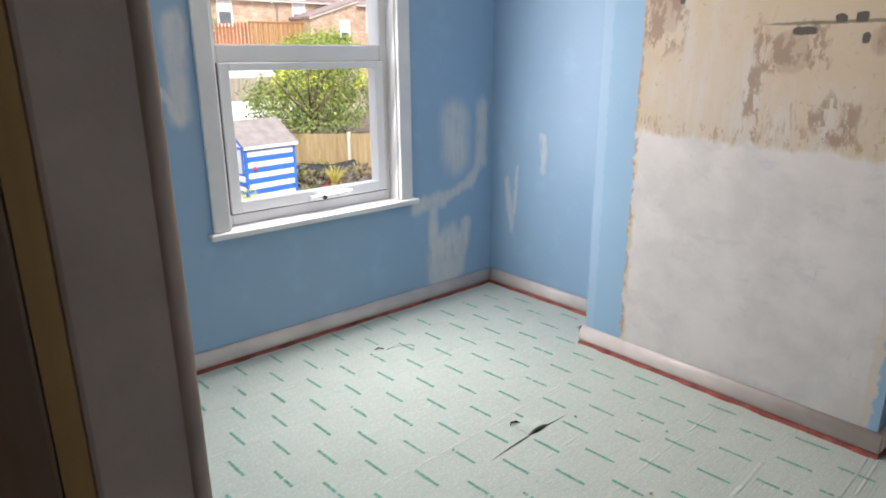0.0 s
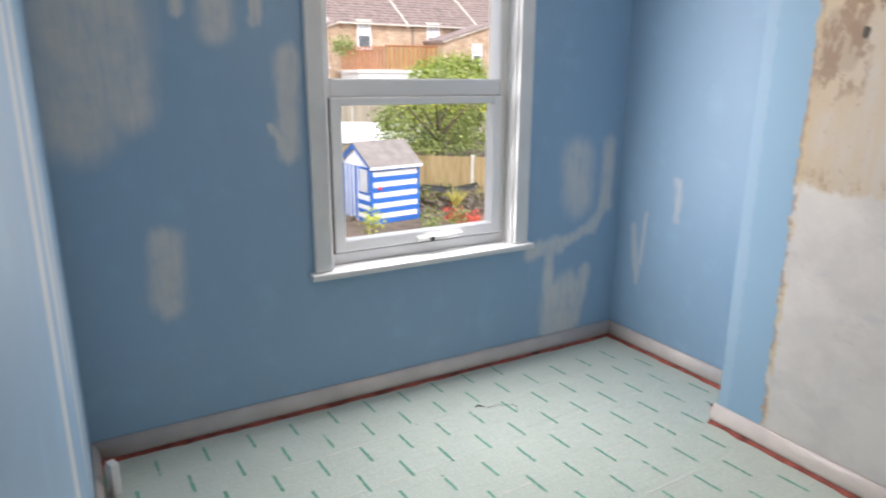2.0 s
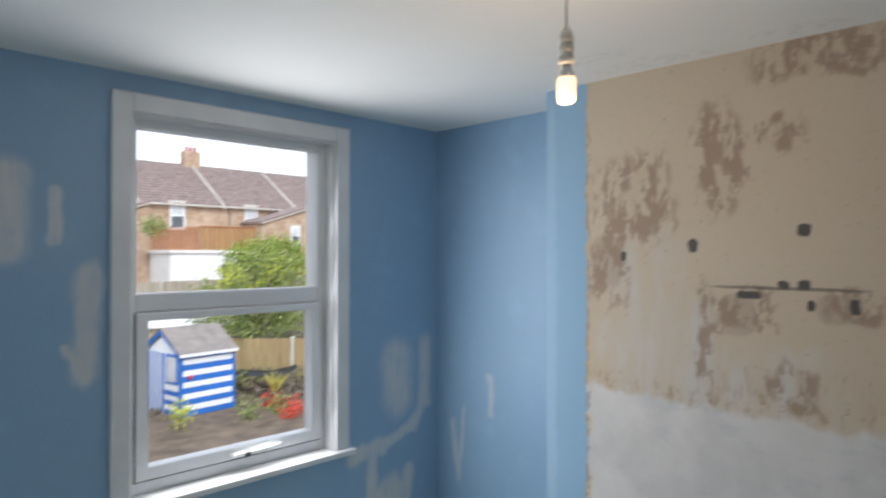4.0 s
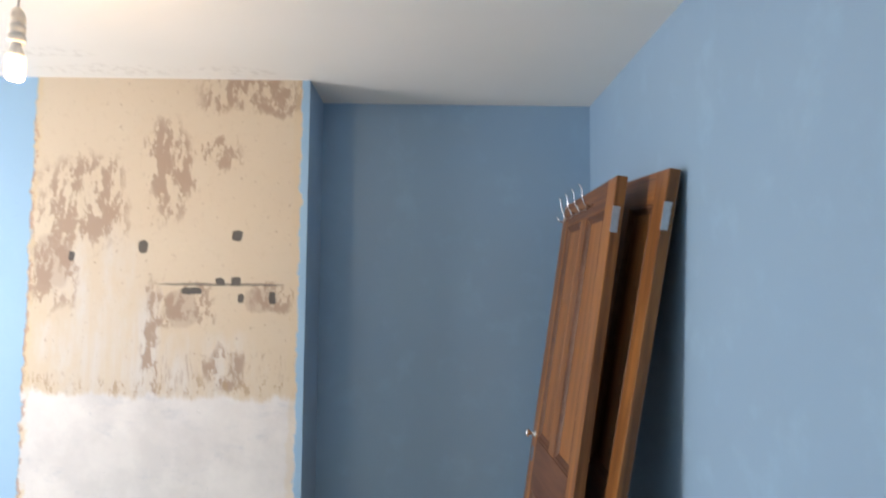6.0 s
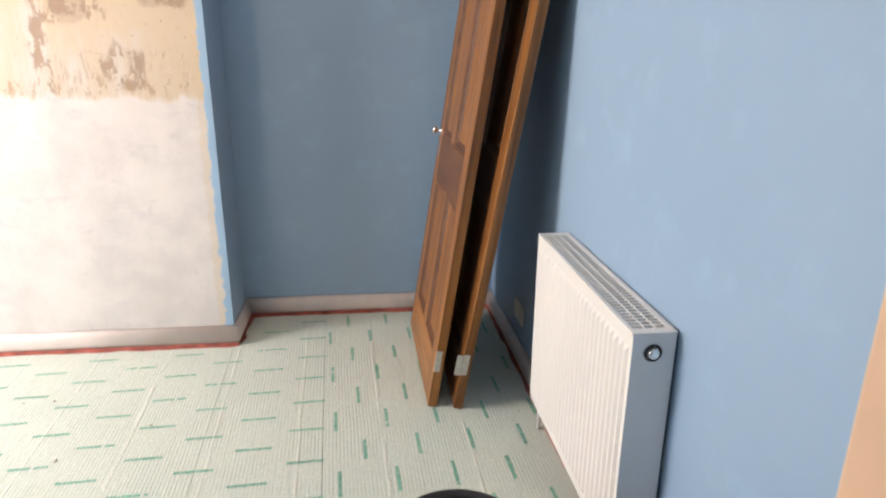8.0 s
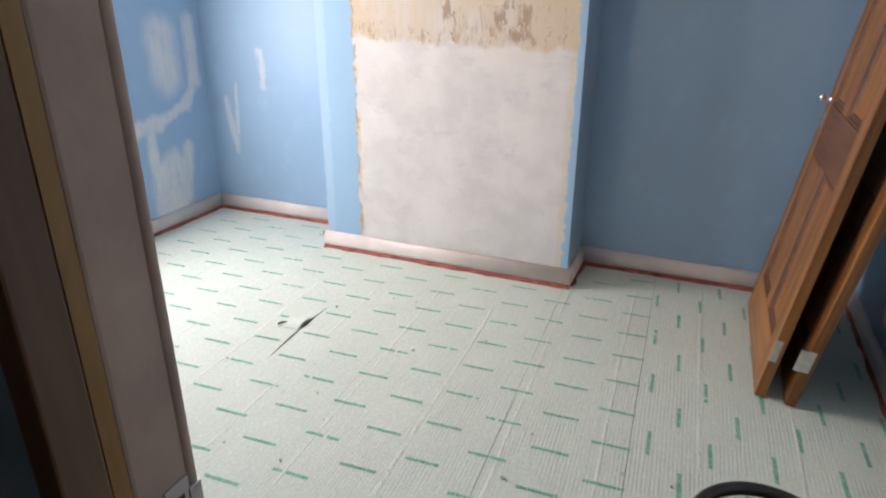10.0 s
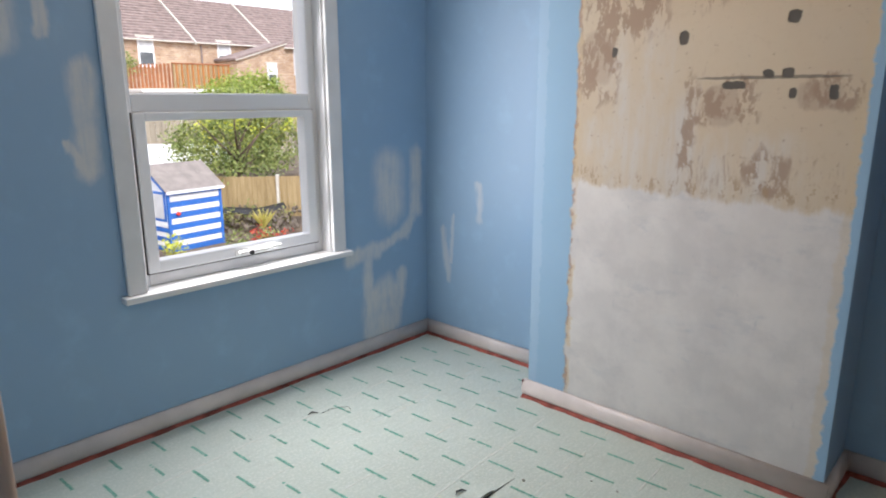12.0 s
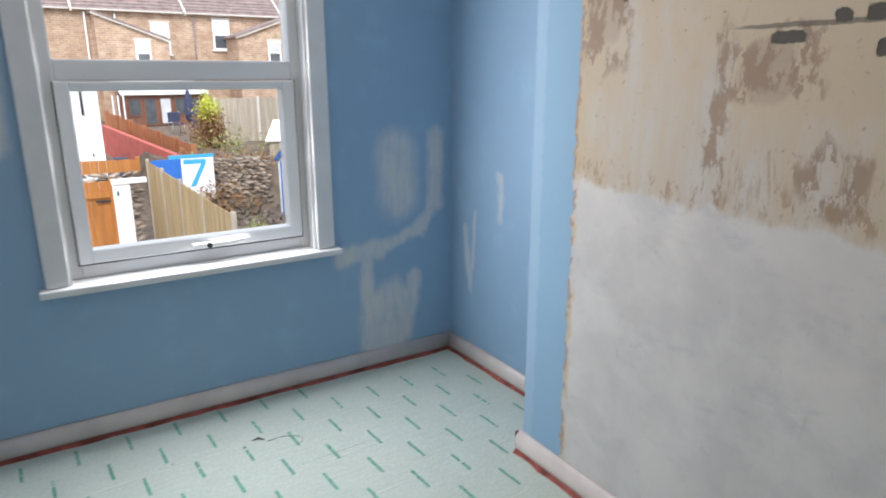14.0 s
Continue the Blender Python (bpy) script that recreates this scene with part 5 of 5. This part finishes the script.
def stone_wall(name, label, p, q, z0, z1, seed, size=0.15):
    """A dry wall of rough stones; every stone is a part."""
    w = thing(name, label, "stone wall")
    rnd = random.Random(seed)
    meshes = []
    for k in range(5):
        bm = bmesh.new()
        stone_row(bm, rnd, 0, 0, 0, size * 0.75 * rnd.uniform(0.6, 1.5), size * 0.5, size * 0.25 * rnd.uniform(0.6, 1.2))
        me = bpy.data.meshes.new("stone")
        bm.to_mesh(me)
        bm.free()
        me.materials.append(stone_mat)
        meshes.append(me)
    p, q = Vector((*p, 0)), Vector((*q, 0))
    n = int((q - p).length / (size * 1.0))
    z, row = z0, 0
    while z < z1:
        for i in range(n):
            o = new("stone", meshes[rnd.randrange(5)])
            o.parent = w
            c = p.lerp(q, (i + 0.5 * (row % 2)) / n)
            o.matrix_world = pose(c.x + rnd.uniform(-0.05, 0.05), c.y + rnd.uniform(-0.06, 0.06), z + rnd.uniform(-0.02, 0.02), rnd.uniform(-15, 15), rnd.uniform(-10, 10), rnd.uniform(-25, 25))
        z += size * 0.52
        row += 1
    return w


stone_wall("stone_wall", "rough stone wall in the side passage", (-1.5, 12.4), (0.1, 12.4), GZ + 0.05, -0.52, 3, 0.19)
stone_wall("stone_wall", "tumbled stone retaining wall of the bank", (1.2, 14.75), (3.6, 14.6), GZ + 0.05, -0.62, 5, 0.155)

# rubble and plants on the banks: too many to count
rnd = random.Random(12)
bm = bmesh.new()
for k in range(240):
    u = rnd.random()
    x, y = rnd.uniform(0.5, 3.6), 12.6 + 2.2 * u
    stone_row(bm, rnd, x, y, GZ + 0.05 + max(0, (y - 13.6) * 0.35), *(rnd.uniform(0.04, 0.11) for _ in range(3)))
for k in range(200):
    x, y = rnd.uniform(5.2, 8.2), rnd.uniform(11.8, 14.2)
    stone_row(bm, rnd, x, y, GZ + 0.05 + max(0, (x - 5.2) * 0.12 + (y - 12.5) * 0.15), *(rnd.uniform(0.04, 0.10) for _ in range(3)))
tagged(link("rubble", bm, stone_mat), "loose rubble and stones on the garden bank", "rubble", kind="stuff")
leaves("bank_weeds", [((2.6, 15.4, -0.85, 1.6, 0.6, 0.22), 0.6), ((2.2, 13.9, -1.6, 0.9, 0.5, 0.3), 0.4)], 1900, 0.05, leaf_brown, None, 31, label="brown weeds along the top of the bank", kind="stuff")
leaves("bank_grass", [((4.6, 18.3, -0.75, 2.6, 1.6, 0.35), 0.6), ((6.8, 13.6, -1.75, 1.4, 0.9, 0.25), 0.4)], 2200, 0.06, grass_mat, None, 32, label="rough dry grass on the bank", kind="stuff")
# dark sheet lying on the bank
bm = bmesh.new()
rows = []
for i in range(10):
    u = i / 9
    x, y = 5.3 + 2.3 * u, 13.75 - 0.5 * u
    z = -1.55 + 0.06 * math.sin(7 * u)
    rows.append([bm.verts.new((x, y - 0.16, z - 0.12)), bm.verts.new((x, y, z + 0.05)), bm.verts.new((x + 0.05, y + 0.2, z))])
for a, b in zip(rows, rows[1:]):
    for i in range(2):
        bm.faces.new((a[i], b[i], b[i + 1], a[i + 1]))
tagged(link("ground_sheet", bm, black_matt, True), "crumpled black plastic sheet on the bank", "plastic sheet")

# ---------------------------------------------------------------- painted sign board
board = thing("painted_board", "white board with blue painted strokes propped on the fence", "board", pose(1.02, 14.35, -1.62, 0, 0, -1))
part("panel", boxed(0, 1.04, 0, 0.03, 0, 1.14, bevel=0.004), white_gloss, board)
part("top_edge", boxed(-0.02, 1.06, -0.012, 0.032, 1.08, 1.16), sky_blue, board)
bm = prism([(0.32, 0.93), (0.86, 0.93), (0.86, 1.04), (0.32, 1.04)], lambda u, v, w: (u, w, v), -0.008, -0.001)
part("stroke", bm, sky_blue, board)
bm = prism([(0.74, 0.93), (0.86, 0.93), (0.56, 0.36), (0.44, 0.36)], lambda u, v, w: (u, w, v), -0.007, -0.001)
part("stroke", bm, sky_blue, board)
blue_board = thing("blue_board", "dark blue panel beside the white board", "board", pose(0.46, 13.4, -1.6, 0, 0, 4))
part("panel", boxed(0, 0.66, 0, 0.03, 0, 1.16, bevel=0.004), blue_gloss, blue_board)

# ---------------------------------------------------------------- trees and plants
tree = thing("garden_tree", "broad leafy green tree over the board fence", "tree")
bm = bmesh.new()
tube(bm, [(7.0, 14.6, -1.9), (7.02, 14.62, -1.1), (7.12, 14.7, -0.4), (7.3, 14.9, 0.5)], [0.09, 0.075, 0.065, 0.03], 10)
for a in range(9):
    an = a * 2.4
    tube(bm, [(7.06, 14.66, -0.75 + a * 0.1), (7.06 + 0.7 * math.cos(an), 14.7 + 0.6 * math.sin(an), -0.2 + a * 0.13), (7.4 + 1.5 * math.cos(an), 15 + 1.1 * math.sin(an), 0.4 + a * 0.13)], [0.04, 0.025, 0.008], 6)
part("trunk", bm, bark, tree)
leaves("crown", [((7.2, 15.2, 0.55, 1.0, 0.8, 0.7), 0.2), ((6.1, 15.3, 0.35, 0.75, 0.6, 0.4), 0.12), ((5.75, 15.0, -0.05, 0.5, 0.5, 0.35), 0.07), ((8.4, 15.4, 0.75, 1.0, 0.8, 0.8), 0.2), ((8.9, 15.2, 0.1, 0.9, 0.7, 0.8), 0.17), ((7.4, 14.9, -0.25, 1.2, 0.5, 0.4), 0.17), ((6.6, 14.7, -0.5, 0.45, 0.4, 0.3), 0.05), ((7.6, 15.3, 1.4, 0.6, 0.5, 0.3), 0.05), ((8.0, 14.8, -0.6, 0.5, 0.4, 0.25), 0.04)], 10500, 0.062, leaf_green, tree, 5)
leaves("fresh_shoots", [((7.3, 15.0, 0.75, 1.5, 0.9, 0.85), 0.6), ((8.5, 15.1, 0.6, 1.1, 0.8, 0.9), 0.4)], 1400, 0.055, leaf_yellow, tree, 15, label="lighter yellow-green young leaves")
tree2 = thing("garden_tree", "yellowish leafy tree before the brick houses", "tree")
part("trunk", tubed([(9.4, 18.6, -1.0), (9.45, 18.6, 0.4), (9.6, 18.7, 1.4)], [0.1, 0.08, 0.03], 8), bark, tree2)
leaves("crown", [((9.3, 18.6, 1.2, 1.1, 0.9, 0.95), 0.6), ((10.7, 19.0, 1.5, 1.0, 0.8, 0.8), 0.4)], 9000, 0.065, leaf("lit_leaves", (0.16, 0.24, 0.03), (0.36, 0.42, 0.08)), tree2, 6)
conifer = thing("conifer", "brown conifer with a yellow-green top", "tree")
part("trunk", tubed([(3.3, 20.2, -1.0), (3.32, 20.2, 0.3)], [0.07, 0.03], 8), bark, conifer)
leaves("lower_crown", [((3.3, 20.2, -0.55, 0.52, 0.45, 0.4), 0.6), ((3.32, 20.2, -0.05, 0.4, 0.36, 0.35), 0.4)], 2600, 0.06, leaf_brown, conifer, 7)
leaves("top_crown", [((3.42, 20.25, 0.42, 0.2, 0.2, 0.34), 0.7), ((3.3, 20.2, 0.3, 0.1, 0.1, 0.2), 0.3)], 1000, 0.055, leaf_yellow, conifer, 8)
shrub = thing("roof_shrub", "green shrub growing beside the roof terrace", "shrub")
leaves("crown", [((10.5, 30.9, 3.15, 0.5, 0.4, 0.42), 1.0)], 700, 0.08, leaf_green, shrub, 10)
spiky = thing("spiky_plant", "yellow spiky leaved plant on the bank", "plant")
bm = bmesh.new()
pr = random.Random(3)
for k in range(46):
    a, l, t_ = pr.uniform(0, 6.28), pr.uniform(0.35, 0.6), pr.uniform(0.2, 0.75)
    base = Vector((6.25, 12.2, -1.95))
    tipv = base + Vector((math.cos(a) * l * t_, math.sin(a) * l * t_, l))
    sd = Vector((-math.sin(a), math.cos(a), 0)) * 0.018
    midv = base.lerp(tipv, 0.55) + Vector((0, 0, 0.06))
    vs = [bm.verts.new(v) for v in (base - sd, base + sd, midv + sd, tipv, midv - sd)]
    bm.faces.new(vs)
part("blades", bm, leaf("spiky_blades", (0.38, 0.34, 0.06), (0.58, 0.52, 0.16)), spiky)
for i, (x, y, z, s, mt) in enumerate(((3.25, 11.0, -1.75, 0.16, leaf_yellow), (4.75, 10.9, -1.85, 0.2, leaf_green), (5.5, 10.3, -2.0, 0.11, flower_red), (5.6, 10.9, -1.9, 0.18, leaf_green), (5.9, 10.7, -1.95, 0.12, flower_red), (2.2, 11.4, -1.95, 0.2, grass_mat), (5.75, 11.5, -2.0, 0.12, flower_red))):
    pl = thing("garden_plant", ("yellow-green", "green", "red flowering", "green", "red flowering", "dry grassy", "red flowering")[i] + " plant in the garden bed", "plant")
    part("stem", tubed([(x, y, GZ - 0.02), (x, y, z)], 0.012, 6), bark, pl)
    leaves("foliage", [((x, y, z, s, s, s), 1.0)], 260, 0.045, mt, pl, 50 + i)

# ---------------------------------------------------------------- low outbuildings
hut = thing("outbuilding", "low outbuilding with a pale sheeted roof", "outbuilding", pose(4.35, 16.95, 0, 0, 0, -25))
part("wall", boxed(0.0, 3.2, 0.1, 2.1, -1.3, -0.52), fence_grey, hut)
part("roof", prism([(0, -0.5), (2.2, -0.02), (2.2, 0.02), (0, -0.46)], lambda u, v, w: (w, u, v), -0.1, 3.3), white_out, hut)
part("gable", prism([(0.1, -0.6), (2.1, -0.6), (2.1, -0.06), (0.1, -0.49)], lambda u, v, w: (w, u, v), 0.0, 0.03), fence_brown, hut)
out = thing("white_outhouse", "white rendered outhouse beside the red wall", "outbuilding")
part("wall", boxed(-5.0, -0.15, 17.0, 20.5, -2.2, 1.25), white_out, out)
part("roof", boxed(-5.1, -0.05, 16.9, 20.6, 1.25, 1.33, bevel=0.02), felt, out)
dr = part("door", boxed(-0.95, -0.35, 16.94, 17.0, -1.6, 0.35, bevel=0.006), white_gloss, out)
part("handle", boxed(-0.45, -0.42, 16.92, 16.94, -0.65, -0.55), gasket_mat, dr)
part("downpipe", tubed([(-0.55, 16.93, 1.2), (-0.55, 16.93, 0.45)], 0.03, 8), gasket_mat, out)
bin_ob = thing("wheelie_bin", "dark blue wheelie bin by the white outhouse", "bin")
part("body", boxed(0.02, 0.32, 16.3, 16.6, -2.07, -0.72, bevel=0.02), navy, bin_ob)
part("lid", boxed(0.0, 0.34, 16.27, 16.63, -0.72, -0.66, bevel=0.015), navy, bin_ob)

# conservatory, parasol and chairs
cons = thing("conservatory", "brown framed conservatory with glass doors", "conservatory")
part("wall", boxed(2.0, 5.5, 30.05, 33.5, -0.9, 0.62), cons_brown, cons)
for k in range(5):
    x0 = 2.12 + 0.66 * k
    pn = part("window", boxed(x0, x0 + 0.56, 30.0, 30.06, -0.75 if k in (1, 2) else -0.35, 0.5, bevel=0.008), cons_brown, cons)
    part("pane", boxed(x0 + 0.07, x0 + 0.49, 29.985, 30.001, -0.68 if k in (1, 2) else -0.28, 0.43), dark_glass if k != 2 else pale_glass, pn)
bm = prism([(29.85, 0.62), (33.6, 1.25), (33.6, 1.32), (29.85, 0.7)], lambda u, v, w: (w, u, v), 1.85, 5.65)
part("roof", bm, white_out, cons)
part("gutter", tubed([(1.85, 29.84, 0.64), (5.65, 29.84, 0.64)], 0.05, 8), white_out, cons)
for k in range(3):
    part("post", boxed(1.45 + 0.22 * k, 1.51 + 0.22 * k, 29.6, 29.66, -0.9, 0.62), white_out, cons)
par = thing("parasol", "closed navy garden parasol on a pole", "parasol")
part("pole", tubed([(4.1, 26.9, -0.85), (4.1, 26.9, 0.95)], 0.025, 8), steel, par)
part("canopy", turned([(0.05, -0.45), (0.15, -0.35), (0.19, 0.0), (0.15, 0.5), (0.05, 0.88), (0.01, 0.92)], 12, (4.1, 26.9, 0)), navy, par)


def garden_chair(x, y, rot):
    c = thing("garden_chair", "dark metal framed garden chair on the patio", "chair", pose(x, y, -0.86, 0, 0, rot), "patio chairs")
    part("seat", boxed(-0.24, 0.24, -0.24, 0.24, 0.4, 0.44, bevel=0.01), navy, c)
    part("backrest", boxed(-0.24, 0.24, 0.22, 0.25, 0.48, 0.88, bevel=0.01), navy, c)
    for sx in (-0.23, 0.23):
        part("leg", tubed([(sx, -0.22, 0), (sx, -0.22, 0.42)], 0.014, 6), steel, c)
        part("leg", tubed([(sx, 0.24, 0), (sx, 0.24, 0.92)], 0.014, 6), steel, c)
    return c


garden_chair(3.3, 25.6, 10)
garden_chair(4.0, 25.0, -20)

# ---------------------------------------------------------------- terrace of houses opposite
FY, EZ, RZ, RY = 35.0, 4.7, 7.7, 39.6


def sash(parent, x0, x1, y, z0, z1, pane_mat):
    """A white framed sash window set on a wall that faces south."""
    w = part("window", boxed(x0, x1, y - 0.05, y + 0.06, z0, z1, bevel=0.01), white_gloss, parent)
    midz = (z0 + z1) / 2
    part("pane", boxed(x0 + 0.09, x1 - 0.09, y - 0.058, y - 0.048, midz + 0.035, z1 - 0.09), pane_mat, w)
    part("pane", boxed(x0 + 0.09, x1 - 0.09, y - 0.062, y - 0.048, z0 + 0.09, midz - 0.035), dark_glass if pane_mat is pale_glass else pale_glass, w)
    part("sill", boxed(x0 - 0.08, x1 + 0.08, y - 0.14, y + 0.05, z0 - 0.08, z0, bevel=0.01), white_out, w)
    part("lintel", boxed(x0 - 0.06, x1 + 0.06, y - 0.02, y + 0.05, z1 + 0.005, z1 + 0.12, bevel=0.01), concrete, w)


starts = [-9.8, -4.6, 0.7, 5.95, 11.15, 16.3, 21.5, 26.7]
wins = [(0.0, 0), (0.0, 0), (4.22, 2.54), (7.33, 2.81), (13.0, 3.2), (17.75, 3.2), (23.2, 3.0)]
for i, (a, b) in enumerate(zip(starts, starts[1:])):
    house = thing("terraced_house", "yellow brick terraced house with tiled roof and white sash windows", "house", group="terrace opposite")
    part("wall", boxed(a + 0.002, b - 0.002, FY, FY + 9.0, -1.0, EZ), stock_brick, house)
    bm = bmesh.new()
    courses = 17
    for k in range(courses):
        u0, u1 = k / courses, (k + 1) / courses
        y0, y1 = FY - 0.25 + (RY - FY + 0.25) * u0, FY - 0.25 + (RY - FY + 0.25) * (u1 + 0.15 / courses)
        z0, z1 = EZ - 0.1 + (RZ - EZ + 0.1) * u0 + 0.05, EZ - 0.1 + (RZ - EZ + 0.1) * u1
        v = [bm.verts.new(p) for p in ((a + 0.01, y0, z0), (b - 0.01, y0, z0), (b - 0.01, y1, z1), (a + 0.01, y1, z1), (a + 0.01, y0, z0 - 0.06), (b - 0.01, y0, z0 - 0.06))]
        bm.faces.new(v[:4])
        bm.faces.new((v[4], v[5], v[1], v[0]))
    part("roof", bm, slate, house, "brown tiled roof")
    bm = prism([(RY, RZ), (44.0, EZ), (44.0, EZ - 0.1), (RY, RZ - 0.1)], lambda u, v, w: (w, u, v), a + 0.01, b - 0.01)
    part("rear_roof", bm, slate, house)
    bm = prism([(FY - 0.3, EZ - 0.05), (RY, RZ + 0.1), (RY, RZ - 0.05), (FY - 0.3, EZ - 0.22)], lambda u, v, w: (w, u, v), b - 0.05, b + 0.05)
    part("verge", bm, concrete, house, "pale mortared roof verge")
    part("gutter", boxed(a + 0.05, b - 0.1, FY - 0.3, FY - 0.18, EZ - 0.14, EZ - 0.06, bevel=0.02), concrete, house)
    if wins[i][1]:
        x0, z0 = wins[i]
        sash(house, x0, x0 + 0.9, FY, z0, z0 + 1.55, pale_glass)
    for dx in ((0.55, 1.9) if i == 1 or i == 2 else (0.4,)):
        part("downpipe", tubed([(a + dx, FY - 0.08, EZ - 0.2), (a + dx, FY - 0.08, -0.8)], 0.05, 6), white_out if i == 2 else slate, house)
    if i != 4:
        continue
    stack = part("chimney_stack", boxed(b - 0.55, b + 0.55, RY - 0.35, RY + 0.35, RZ - 0.4, RZ + 0.85, bevel=0.02), stock_brick, house)
    for k in (-0.3, 0.0, 0.3):
        part("chimney_pot", turned([(0.1, 0), (0.12, 0.05), (0.09, 0.3), (0.11, 0.34)], 10, (b + k, RY, RZ + 0.85)), red_render, stack)


def outrigger(x0, x1, y0, zl, zr, win, label):
    """A rear wing with a roof that slopes sideways."""
    o = thing("rear_wing", label, "house wing", group="rear wings")
    part("wall", prism([(x0, -1.0), (x1, -1.0), (x1, zr), (x0, zl)], lambda u, v, w: (u, w, v), y0, FY - 0.002), stock_brick, o)
    d = 0.12
    part("roof", prism([(x0 - 0.12, zl), (x1 + 0.1, zr), (x1 + 0.1, zr + d), (x0 - 0.12, zl + d)], lambda u, v, w: (u, w, v), y0 - 0.12, FY - 0.003), slate, o)
    part("fascia", prism([(x0 - 0.13, zl - 0.06), (x1 + 0.1, zr - 0.06), (x1 + 0.1, zr + 0.0), (x0 - 0.13, zl + 0.0)], lambda u, v, w: (u, w, v), y0 - 0.16, y0 - 0.125), concrete, o)
    if win:
        sash(o, win[0], win[0] + 0.7, y0, win[1], win[1] + 1.15, pale_glass)
    return o


outrigger(8.0, 10.9, 32.6, 3.35, 4.5, (9.55, 2.05), "brick rear wing with a side-sloping slate roof")
outrigger(17.6, 20.9, 32.6, 3.6, 4.7, (19.6, 2.3), "brick rear wing with a side-sloping slate roof")
outrigger(1.5, 4.7, 33.2, 4.35, 3.1, (3.15, 1.95), "brick rear wing with a side-sloping slate roof")
terr = thing("roof_terrace", "flat roofed extension with a brown board screen", "extension")
part("wall", boxed(10.95, 15.6, 30.0, 34.98, -1.0, 1.75), white_out, terr)
part("flat_roof", boxed(10.85, 15.7, 29.9, 34.99, 1.75, 1.9, bevel=0.02), white_out, terr)
for k in range(22):
    x0 = 12.55 + 0.142 * k
    part("slat", boxed(x0, x0 + 0.1, 29.98, 30.02, 1.95, 3.12), orange_wood if k % 2 else fence_tan, terr)
for k in range(14):
    y0 = 30.05 + 0.2 * k
    part("slat", boxed(10.96 + 1.55 * (1 - k / 14), 10.96 + 1.55 * (1 - k / 14) + 0.12, y0, y0 + 0.04, 1.95, 3.15), fence_brown, terr)
part("top_rail", boxed(12.5, 15.7, 29.95, 30.05, 3.12, 3.2, bevel=0.01), fence_brown, terr)
ext_win = part("window", boxed(13.6, 14.3, 29.96, 30.02, 0.55, 1.25, bevel=0.01), white_gloss, terr)
part("pane", boxed(13.68, 14.22, 29.95, 29.965, 0.63, 1.17), dark_glass, ext_win)
